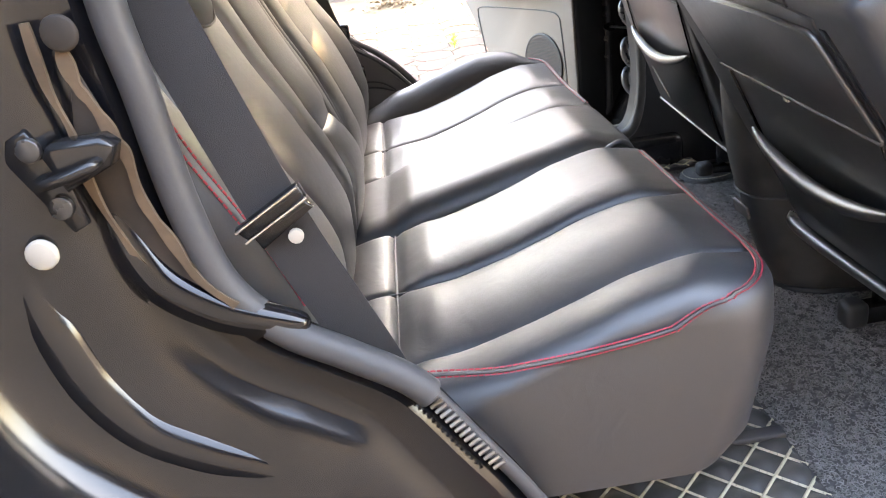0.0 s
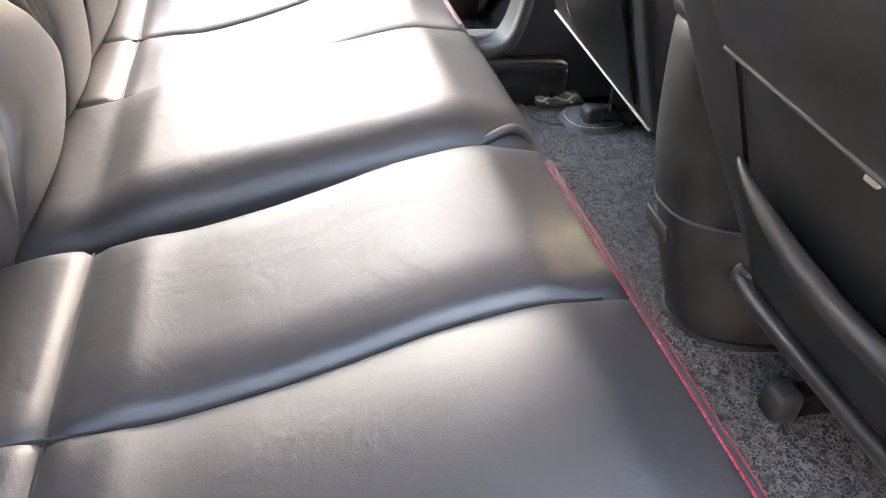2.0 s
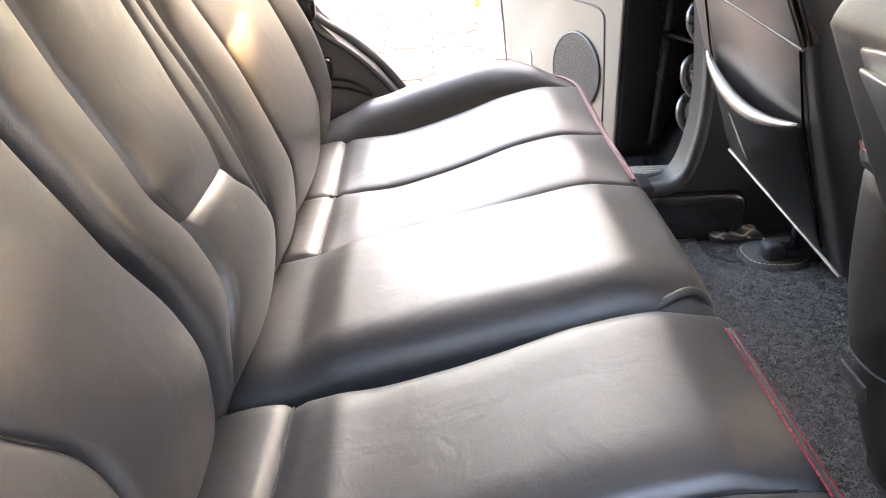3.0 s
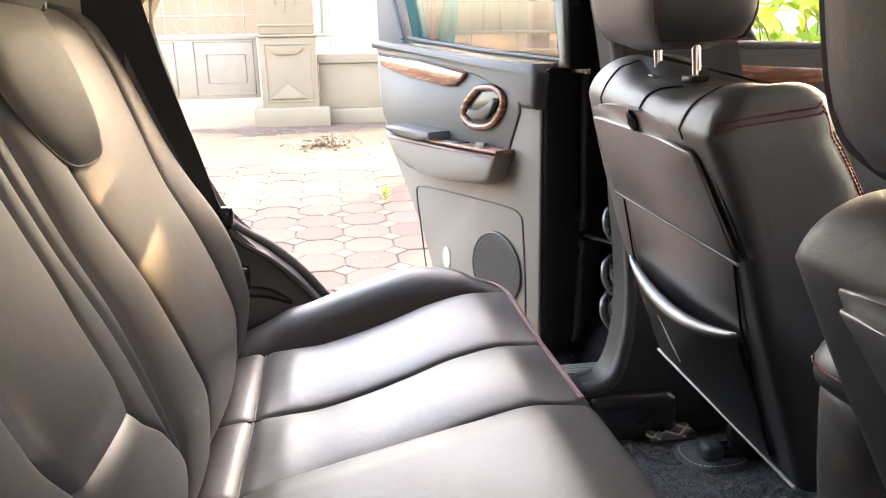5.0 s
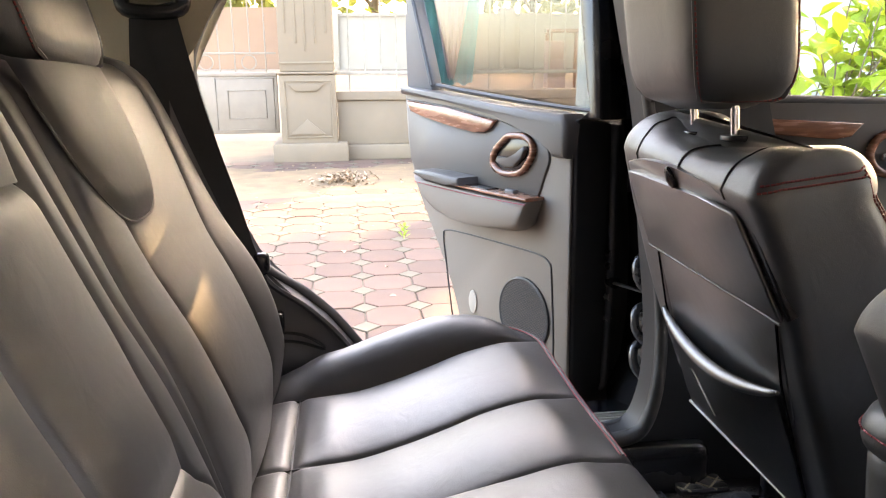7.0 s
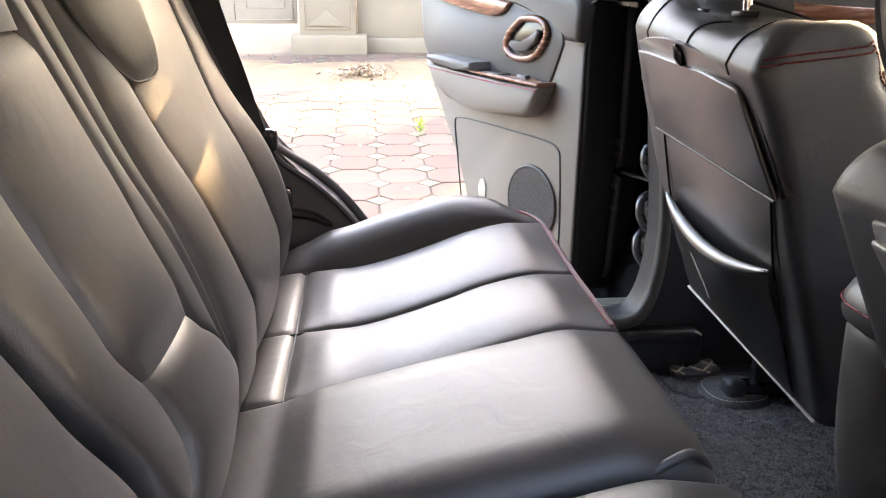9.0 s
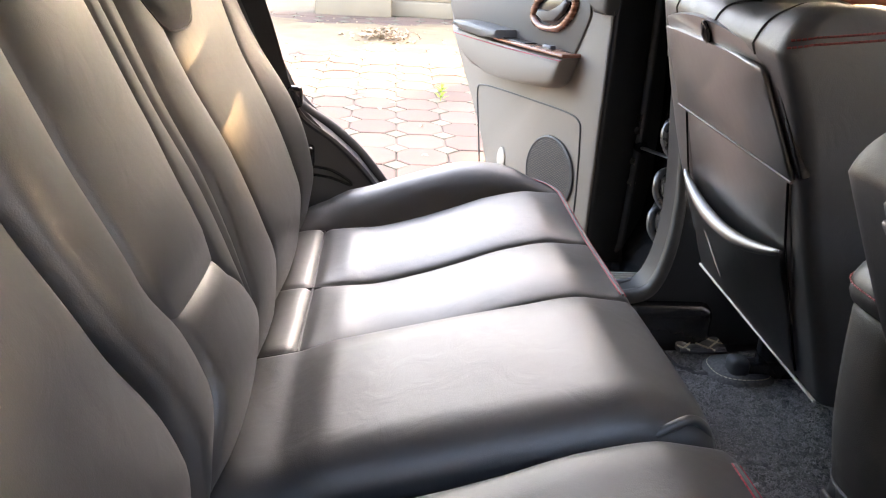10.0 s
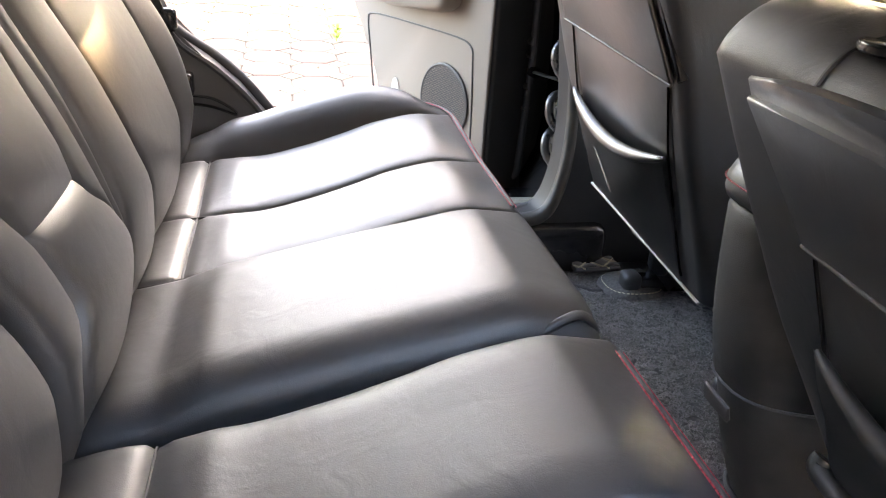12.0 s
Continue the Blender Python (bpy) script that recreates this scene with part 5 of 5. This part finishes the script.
for z in (0.925, 0.815, 0.735):
    hg = part("hinge", block(bmesh.new(), 0.295, 0.35, 0.925, 0.965, z - 0.028, z + 0.028, 0.006), HINGE, rear_door, "black steel hinge with bolts")
    part("knuckle", tube(bmesh.new(), smooth_line([(0.29, 0.905, z - 0.032), (0.276, 0.915, z - 0.012), (0.272, 0.92, z + 0.012), (0.28, 0.93, z + 0.03), (0.30, 0.945, z + 0.034)], 5), 0.0095, 10), HINGE, hg)
    part("bolt", disc(bmesh.new(), axes((0.293, 0.94, z - 0.005), (0, 1, 0), (0, 0, 1)), 0.010, 0.008, 6), STEEL, hg, "steel bolt head")
arm = part("check_strap", tube(bmesh.new(), [(0.335, 0.92, 0.872), (0.30, 1.0, 0.872), (0.277, 1.085, 0.868)], 0.0065, 8, 0.55), STEEL, rear_door, "worn steel check strap")
part("end_block", tube(bmesh.new(), [door_point(1.168, 0.866, -0.12), door_point(1.14, 0.868, -0.12)], 0.014, 6), BLACK, arm)
for z in (0.935, 0.905, 0.832, 0.78):
    part("end_bolt", tube(bmesh.new(), [door_point(1.17, z, -0.115), door_point(1.153, z, -0.115)], 0.009, 6), STEEL, rear_door, "steel bolt head")

# ---------------------------------------------------------------- yard
shell("ground", block(bmesh.new(), -400, 400, -400, 400, -0.5, -0.012), MORTAR, "sandy ground", "ground", car=False)
GY = 8.64


gate_pillar = thing("gate_pillar", (-0.76, GY + 0.4, 0), "cream plastered gate pillar with stepped base and diamond panel", "pillar", car=False)
part("plinth", block(bmesh.new(), -1.205, -0.306, GY, GY + 0.9, -0.02, 0.215, 0.02), PLASTER, gate_pillar)
part("pedestal", block(bmesh.new(), -1.10, -0.43, GY + 0.1, GY + 0.78, 0.2, 1.03, 0.015), PLASTER, gate_pillar)
part("cornice", block(bmesh.new(), -1.12, -0.41, GY + 0.07, GY + 0.8, 1.03, 1.06, 0.01), PLASTER, gate_pillar)
part("shaft", block(bmesh.new(), -1.082, -0.443, GY + 0.1, GY + 0.74, 1.06, 2.7, 0.015), PLASTER, gate_pillar)
part("band", block(bmesh.new(), -1.09, -0.435, GY + 0.085, GY + 0.75, 1.15, 1.175, 0.005), PLASTER, gate_pillar)
fx = axes((0, GY + 0.098, 0), (1, 0, 0), (0, 0, 1))
for tri in ([(-1.0, 0.92), (-0.57, 0.92), (-0.66, 0.83), (-0.91, 0.83)], [(-1.0, 0.32), (-0.785, 0.5), (-0.57, 0.32)]):
    part("diamond_panel", prism(bmesh.new(), tri, fx, 0.03, 0.006), PLASTER, gate_pillar)
for pts in ([(-1.035, 0.95), (-0.485, 0.95)], [(-0.485, 0.95), (-0.49, 0.285)], [(-0.49, 0.285), (-1.035, 0.285)], [(-1.035, 0.285), (-1.035, 0.95)]):
    part("moulding", tube(bmesh.new(), [(a, GY + 0.096, b) for a, b in pts], 0.012, 6), PLASTER, gate_pillar)
for x, z in ((-1.0, 1.5), (-0.878, 1.385), (-0.771, 1.295), (-0.648, 1.385), (-0.524, 1.5)):
    part("flute", block(bmesh.new(), x - 0.012, x + 0.012, GY + 0.088, GY + 0.11, z, 2.6, 0.006), PLASTER, gate_pillar)

wall = thing("yard_wall", (3, GY + 0.4, 0), "low cream plastered yard wall with iron bars above", "wall", kind="structure", car=False)
part("footing", block(bmesh.new(), -0.40, 6, GY + 0.18, GY + 0.6, -0.02, 0.17, 0.02), PLASTER, wall)
part("panel", block(bmesh.new(), -0.42, 6, GY + 0.24, GY + 0.5, 0.17, 0.71, 0.01), PLASTER, wall)
part("coping", block(bmesh.new(), -0.43, 6, GY + 0.2, GY + 0.54, 0.71, 0.82, 0.012), PLASTER, wall)
part("rail", block(bmesh.new(), -0.43, 6, GY + 0.30, GY + 0.33, 1.015, 1.055, 0.004), RUSTY, wall)
for k in range(32):
    x = -0.262 + 0.193 * k
    part("bar", tube(bmesh.new(), [(x, GY + 0.315, 0.82 if k % 3 == 0 else 1.05), (x, GY + 0.315, 2.6)], 0.010, 6), RUSTY, wall)

gate = thing("yard_gate", (-2.0, GY + 0.35, 0.3), "grey painted steel gate with panel, rings and bars", "gate", car=False)
GX = GY + 0.36
part("panel", block(bmesh.new(), -3.2, -1.14, GX, GX + 0.04, 0.313, 1.03, 0.01), GATE, gate)
part("top_rail", block(bmesh.new(), -3.2, -1.14, GX - 0.012, GX + 0.05, 1.0, 1.05, 0.006), GATE, gate)
part("mid_rail", block(bmesh.new(), -3.2, -1.14, GX, GX + 0.03, 1.26, 1.285, 0.004), GATE, gate)
for x0, x1, z0, z1 in ((-1.874, -1.186, 0.36, 0.98), (-1.733, -1.284, 0.5, 0.835), (-2.9, -2.1, 0.36, 0.98), (-2.75, -2.25, 0.5, 0.835)):
    part("frame", tube(bmesh.new(), [(x0, GX - 0.004, z0), (x1, GX - 0.004, z0), (x1, GX - 0.004, z1), (x0, GX - 0.004, z1)], 0.008, 6, closed=True), GATE, gate)
for k in range(11):
    x = -1.263 - 0.182 * k
    part("bar", tube(bmesh.new(), [(x, GX + 0.02, 1.28 if k % 3 == 1 else 1.05), (x, GX + 0.02, 2.6)], 0.010, 6), GATE, gate)
for x in (-1.462, -1.971, -2.48, -2.99):
    part("ring", tube(bmesh.new(), [(x + 0.085 * math.cos(a), GX + 0.02, 1.166 + 0.085 * math.sin(a)) for a in steps(0, 2 * math.pi * 23 / 24, 24)], 0.009, 6, closed=True), GATE, gate)



def hung_cloth(x0, x1, z0, z1, y, mat, label, taper=0.0, folds=5):
    """A cloth hung over the bars, falling in soft folds."""
    bm = bmesh.new()
    rows = []
    for i in range(13):
        v = i / 12
        mid, half = (x0 + x1) / 2, (x1 - x0) / 2 * (1 - taper * v)
        rows.append([(mid + half * (2 * j / 30 - 1), y - 0.02 * math.sin(j / 30 * math.pi * folds) * (0.4 + 0.6 * v), z1 - (z1 - z0) * v + 0.02 * math.sin(j * 0.7) * v) for j in range(31)])
    lattice(bm, rows)
    bmesh.ops.solidify(bm, geom=bm.faces[:], thickness=0.004)
    solid("hanging_cloth", bm, mat, ((x0 + x1) / 2, y, z0), label, "cloth", "cloths on the bars", car=False)


hung_cloth(0.55, 1.38, 0.89, 2.15, GY + 0.27, TEAL, "teal cloth hung over the iron bars", 0.3, 11)
hung_cloth(0.72, 1.25, 0.95, 2.2, GY + 0.22, PINK, "faded pink and white cloth hung over the teal one", 0.85, 9)
bench = thing("bench", (3.3, 12, 0.3), "brown wooden bench on the bank across the road", "bench", car=False)
part("seat", block(bmesh.new(), 3.0, 3.6, 11.85, 12.15, 1.56, 1.62, 0.01), WOOD, bench)
for x in (3.05, 3.55):
    for y in (11.88, 12.12):
        part("leg", block(bmesh.new(), x - 0.025, x + 0.025, y - 0.025, y + 0.025, 0.2, 1.56, 0.005), WOOD, bench)
# boxed stand-in for an unclear reddish machine, its red faded as through door glass
crate = thing("crate", (3.05, 11.6, 0.3), "reddish box of boards standing in for an unclear machine on the bank", "crate", car=False)
for k in range(3):
    part("board", block(bmesh.new(), 2.9, 3.2, 11.45, 11.47, 0.6 + 0.28 * k, 0.86 + 0.28 * k, 0.006), REDBOX, crate)
part("box", block(bmesh.new(), 2.91, 3.19, 11.47, 11.75, 0.1, 1.43, 0.01), REDBOX, crate)

# beyond the gate
shell("road_bank", prism(bmesh.new(), [(10.2, -0.2), (14.5, 0.86), (60, 0.9), (60, -0.3)], axes((-40, 0, 0), (0, 1, 0), (0, 0, 1)), 90), DIRT, "dry dirt bank across the road", "ground", car=False)
far_wall = thing("far_wall", (4, 17, 0.9), "white plastered wall with capped posts", "wall", kind="structure", car=False)
part("panel", block(bmesh.new(), -0.45, 14, 17.0, 17.2, 0.8, 2.02), WHITEWALL, far_wall)
part("coping", block(bmesh.new(), -0.5, 14, 16.95, 17.25, 2.02, 2.08), WHITEWALL, far_wall)
for x in (-0.6, 1.4, 3.4, 5.4, 7.4):
    part("post", block(bmesh.new(), x - 0.17, x + 0.17, 16.9, 17.3, 0.8, 2.2, 0.01), WHITEWALL, far_wall)
shell("wall_tan_far", block(bmesh.new(), -14, -1.0, 18.0, 18.3, 0.8, 2.25), TANWALL, "tan plastered wall across the road", "wall", car=False)


def leaf_mesh(bm, p, along, up, length, width, fold=0.25):
    """One pointed leaf."""
    a = Vector(along).normalized()
    s_ = a.cross(Vector(up)).normalized()
    n = s_.cross(a)
    mid = [p, p + a * length * 0.35 + n * length * 0.06, p + a * length * 0.7 + n * length * 0.04, p + a * length - n * length * 0.08]
    wid = [0.02, 0.5, 0.42, 0.0]
    vm = [bm.verts.new(q) for q in mid]
    for sg in (1, -1):
        ve = [bm.verts.new(mid[k] + s_ * sg * width * wid[k] + n * width * wid[k] * fold) for k in (1, 2)]
        f = ((vm[0], ve[0], vm[1]), (vm[1], ve[0], ve[1], vm[2]), (vm[2], ve[1], vm[3]))
        for q in f:
            bm.faces.new(q if sg > 0 else q[::-1])


def rvec(rng):
    return Vector((rng.gauss(0, 1), rng.gauss(0, 1), rng.gauss(0, 1))).normalized()


shrub = thing("shrub", (3.3, 5.0, 0), "bright green leafy shrub in the sun", "shrub", car=False)
rng = random.Random(5)
tips = []
for k in range(26):
    foot = Vector((3.3 + rng.uniform(-0.5, 0.5), 5.0 + rng.uniform(-0.3, 0.3), -0.02))
    top = Vector((3.4 + rng.uniform(-1.1, 1.1), 5.0 + rng.uniform(-0.5, 0.5), rng.uniform(1.15, 1.95)))
    line = smooth_line([foot, foot.lerp(top, 0.5) + Vector((rng.uniform(-0.15, 0.15), rng.uniform(-0.1, 0.1), 0.1)), top], 6)
    part("stem", tube(bmesh.new(), line, lambda u: 0.011 - 0.008 * u, 5), BARK, shrub)
    tips += [line[j] for j in range(5, len(line))]
bm = bmesh.new()
for p in tips:
    for k in range(2):
        d = (rvec(rng) + Vector((0, 0, 0.25))).normalized()
        leaf_mesh(bm, p + d * 0.03, d, (rng.uniform(-0.4, 0.4), rng.uniform(-0.4, 0.4), 1), rng.uniform(0.17, 0.28), rng.uniform(0.09, 0.13))
part("foliage", bm, LEAF, shrub, kind="stuff", recalc=False, smooth=False)
sheet = thing("sheet_fence", (6, 7.6, 0), "white ribbed metal sheet fence", "fence", kind="structure", car=False)
part("sheet", block(bmesh.new(), 2.2, 10, 7.6, 7.62, 0, 2.6), SHEET, sheet)
for k in range(26):
    part("rib", block(bmesh.new(), 2.3 + 0.3 * k, 2.33 + 0.3 * k, 7.575, 7.6, 0, 2.6, 0.006), SHEET, sheet)

far_tree_bm = bmesh.new()
rng = random.Random(9)
for k in range(5200):
    x, y = rng.uniform(-16, 18), rng.uniform(19.5, 23)
    hgt = 5.2 + 1.3 * math.sin(x * 0.9) + 0.7 * math.sin(x * 2.3)
    p = Vector((x, y, rng.uniform(1.6, 2.2 + hgt)))
    leaf_mesh(far_tree_bm, p, rvec(rng), rvec(rng), rng.uniform(0.3, 0.6), rng.uniform(0.2, 0.35))
solid("far_woods", far_tree_bm, FARLEAF, (2, 21, 1), "yellow-green trees behind the far walls", "trees", kind="stuff", car=False, smooth=False)
for x in (-9, -4.5, 0.5, 5, 9.5):
    t = thing("tree", (x, 21.5, 0.85), "slim grey tree trunk behind the far wall", "tree", "far trees", car=False)
    part("trunk", tube(bmesh.new(), smooth_line([(x, 21.5, 0.85), (x + 0.1, 21.5, 2.2), (x - 0.1, 21.4, 4.0)], 5), lambda u: 0.14 - 0.07 * u, 8), BARK, t)
    for sg in (-1, 1):
        part("limb", tube(bmesh.new(), smooth_line([(x + 0.05, 21.5, 2.4), (x + sg * 0.7, 21.4, 3.3), (x + sg * 1.2, 21.2, 4.2)], 5), lambda u: 0.07 - 0.05 * u, 6), BARK, t)

# unseen house behind the camera and tree, both added to block sky and sun
house = thing("house", (0, -3.4, 0), "unseen grey house front with narrow eave, added to block sky light", "house", kind="structure", car=False)
part("wall", block(bmesh.new(), -7, 7, -3.6, -3.35, -0.02, 2.62), HOUSEWALL, house)
part("eave", block(bmesh.new(), -7.2, 7.2, -3.6, -2.5, 2.62, 2.74), HOUSEWALL, house)

sun_way = sdir / sdir.z


def in_gap(p):
    """Whether a leaf at p would stand in one of the gaps that let the sun through to the yard."""
    g = p - sun_way * p.z
    if ((g.x + 0.55) / 1.55) ** 2 + ((g.y - 5.75) / 0.95) ** 2 < 1 + 0.5 * math.sin(3 * g.x + 5 * g.y):
        return True
    b = p - sun_way * (p.z - 1.4)
    return abs(b.x - 3.4) < 1.3 and abs(b.y - 5.2) < 1.6


def near_gap(p, across, wide):
    """Whether a leaf at p would shade the streak of sun on the seat, or its surroundings."""
    q = p - sun_way * (p.z - 1.0)
    along, over = (q.x + 0.45) * 0.75 + (q.y - 0.46) * 0.66, (q.y - 0.46) * 0.75 - (q.x + 0.45) * 0.66
    return -0.27 - wide < along < 0.08 + wide and abs(over) < across


# added out of view as a sun blocker; leaf gaps shape the sunlit patches
shade_tree = thing("tree", (15.5, 12, 0), "unseen leafy tree added to shade the yard and the car", "tree", car=False)
part("trunk", tube(bmesh.new(), smooth_line([(15.5, 12, 0), (15.2, 12, 2), (13.6, 11.6, 4.2), (11, 11, 5.6)], 6), lambda u: 0.3 - 0.17 * u, 10), BARK, shade_tree)
for tip in ((5.0, 6.2, 6.4), (4.0, 9.5, 6.6), (5.5, 13.5, 6.8), (9.5, 13.5, 6.8), (8.5, 6.5, 6.5)):
    part("limb", tube(bmesh.new(), smooth_line([(13.6, 11.6, 4.2), Vector((13.6, 11.6, 4.6)).lerp(Vector(tip), 0.5) + Vector((0, 0, 0.4)), tip], 6), lambda u: 0.14 - 0.11 * u, 7), BARK, shade_tree)
rng = random.Random(12)
bm = bmesh.new()
count = 0
while count < 8500:
    p = Vector((rng.uniform(3.0, 13.5), rng.uniform(5.0, 18.5), rng.uniform(5.6, 7.2)))
    way, size = rvec(rng).normalized(), rng.uniform(0.35, 0.6)
    if any(in_gap(p + way * size * f) for f in (0, 0.5, 1)) or near_gap(p, 0.75, 0.7) or math.sin(p.x * 1.7) + math.sin(p.y * 1.3 + 1) > 1.75:
        continue
    leaf_mesh(bm, p, way, rvec(rng), size, rng.uniform(0.22, 0.36))
    count += 1
count = 0
while count < 4600:
    z = rng.uniform(5.6, 7.2)
    p = Vector((-0.52 + rng.uniform(-1.9, 1.9), 0.39 + rng.uniform(-1.9, 1.9), 1.0)) + sun_way * (z - 1.0)
    way, size = rvec(rng).normalized(), rng.uniform(0.14, 0.22)
    if any(near_gap(p + way * size * f, 0.064, 0.0) for f in (0, 0.5, 1)) or not near_gap(p, 1.4, 1.3):
        continue
    leaf_mesh(bm, p, way, rvec(rng), size, rng.uniform(0.1, 0.16))
    count += 1
part("crown", bm, FARLEAF, shade_tree, kind="stuff", recalc=False, smooth=False)

# sand drifted over the paving, sweepings and a weed


def drift(cx, cy, rx, ry, seed):
    """A thin patch of sand with a ragged edge, highest in its middle."""
    bm = bmesh.new()
    rings = []
    for k in range(7):
        f = (k + 1) / 7
        ring = []
        for i in range(72):
            a = 2 * math.pi * i / 72
            e = f * (1 + 0.3 * noise.noise((2.2 * math.cos(a), 2.2 * math.sin(a), seed)) + 0.16 * noise.noise((7 * math.cos(a), 7 * math.sin(a), seed + 3)))
            ring.append((cx + rx * e * math.cos(a), cy + ry * e * math.sin(a), 0.0065 * (1 - f**3) - 0.006 * (k == 6)))
        rings.append(ring)
    vs = lattice(bm, rings, True)
    bm.faces.new(vs[0])
    return bm


for cx, cy, rx, ry, seed in ((-0.5, 7.35, 1.5, 0.75, 1.0), (-1.6, 6.7, 1.1, 0.5, 5.0), (0.9, 7.9, 1.2, 0.5, 9.0), (-0.1, 6.25, 0.75, 0.22, 13.0), (-2.1, 7.9, 1.0, 0.5, 17.0)):
    solid("sand_drift", drift(cx, cy, rx, ry, seed), SAND, (cx, cy, 0), "thin drift of yellow sand over the paving", "sand", "sand drifts", kind="stuff", car=False)
bm = bmesh.new()
rng = random.Random(4)
for k in range(420):
    r, a = abs(rng.gauss(0, 0.17)), rng.uniform(0, 6.283)
    p = Vector((-0.36 + 1.35 * r * math.cos(a), 7.2 + 1.2 * r * math.sin(a), 0.01 + max(0, 0.085 - 0.3 * r) * rng.uniform(0.4, 1)))
    leaf_mesh(bm, p, (rng.gauss(0, 1), rng.gauss(0, 1), rng.gauss(0, 0.35)), (rng.gauss(0, 0.5), rng.gauss(0, 0.5), 1), rng.uniform(0.03, 0.075), rng.uniform(0.02, 0.04))
solid("leaf_pile", bm, DRY, (-0.36, 7.2, 0), "small swept heap of dry brown leaves on the paving", "leaf pile", kind="stuff", car=False, smooth=False)
bm = bmesh.new()
for k in range(120):
    p = Vector((rng.uniform(-2.5, 1.5), rng.uniform(3.4, 8.4), 0.006))
    leaf_mesh(bm, p, (rng.gauss(0, 1), rng.gauss(0, 1), 0.05), (0, 0, 1), rng.uniform(0.03, 0.07), rng.uniform(0.018, 0.035))
solid("fallen_leaves", bm, DRY, (0, 5, 0), "scattered dry leaves on the paving", "leaves", kind="stuff", car=False, smooth=False)
weed = thing("weed", (0.063, 4.70, 0), "small yellow-green weed growing in a paving joint", "weed", car=False)
for k in range(13):
    a = k * 2.4
    bm = bmesh.new()
    leaf_mesh(bm, Vector((0.063 + 0.012 * math.cos(a), 4.70 + 0.012 * math.sin(a), 0.01 + 0.007 * k)), (math.cos(a), math.sin(a), 0.7), (0, 0, 1), 0.05, 0.024)
    part("leaf", bm, LEAF, weed, recalc=False)
part("stem", tube(bmesh.new(), [(0.063, 4.70, 0), (0.065, 4.70, 0.10)], 0.003, 5), LEAF, weed)

# ---------------------------------------------------------------- paving, piece by piece
A, R = 0.288, 0.075
pavement = thing("pavement", (0, 4, -0.012), "pink octagon and cream diamond paving tiles", "pavement", kind="structure", car=False)


def tile_mesh(name, pts, mat):
    me = bpy.data.meshes.new(name)
    n = len(pts)
    c = 0.96
    vs = [(a, b, -0.02) for a, b in pts] + [(a, b, -0.003) for a, b in pts] + [(a * c, b * c, 0.0) for a, b in pts]
    fs = [tuple(range(2 * n, 3 * n))]
    for r in (0, n):
        fs += [(r + k, r + (k + 1) % n, r + n + (k + 1) % n, r + n + k) for k in range(n)]
    me.from_pydata(vs, [], fs)
    me.materials.append(mat)
    return me


q, h = A / 2 - R, A / 2 - 0.004
OCT = [(-q, -h), (q, -h), (h, -q), (h, q), (q, h), (-q, h), (-h, q), (-h, -q)]
DIA = [(R - 0.006, 0), (0, R - 0.006), (-R + 0.006, 0), (0, -R + 0.006)]
oct_me, dia_me = tile_mesh("octagon_tile", OCT, OCTAGON), tile_mesh("diamond_tile", DIA, DIAMOND)
rest = {"octagon_tile": ([], []), "diamond_tile": ([], [])}
rng = random.Random(2)
for i in range(-30, 30):
    for j in range(-16, 20):
        x, y = -0.255 + A * i, 2.978 + A * j
        for name, me, cx, cy in (("octagon_tile", oct_me, x + A / 2, y + A / 2), ("diamond_tile", dia_me, x, y)):
            if cy > GY + 0.1:
                continue
            dz, rx, ry = rng.uniform(-0.003, 0.002), rng.uniform(-0.008, 0.008), rng.uniform(-0.008, 0.008)
            if -1.9 < cx < 1.05 and 2.5 < cy < 6.4:
                ob = new(name, me)
                ob.parent = pavement
                ob.matrix_basis = Matrix.Translation(Vector((cx, cy, dz)) - Vector((0, 4, -0.012))) @ Euler((rx, ry, 0)).to_matrix().to_4x4()
            else:
                vs, fs = rest[name]
                b0 = len(vs)
                vs += [(v.co.x + cx, v.co.y + cy - 4, v.co.z + dz + 0.012 + rx * v.co.y) for v in me.vertices]
                fs += [tuple(b0 + k for k in p.vertices) for p in me.polygons]
for name, (vs, fs) in rest.items():
    me = bpy.data.meshes.new(name + "_rest")
    me.from_pydata(vs, [], fs)
    me.materials.append(OCTAGON_REST if name.startswith("oct") else DIAMOND_REST)
    ob = new(name, me)
    ob.parent = pavement
    tagged(ob, kind="stuff")
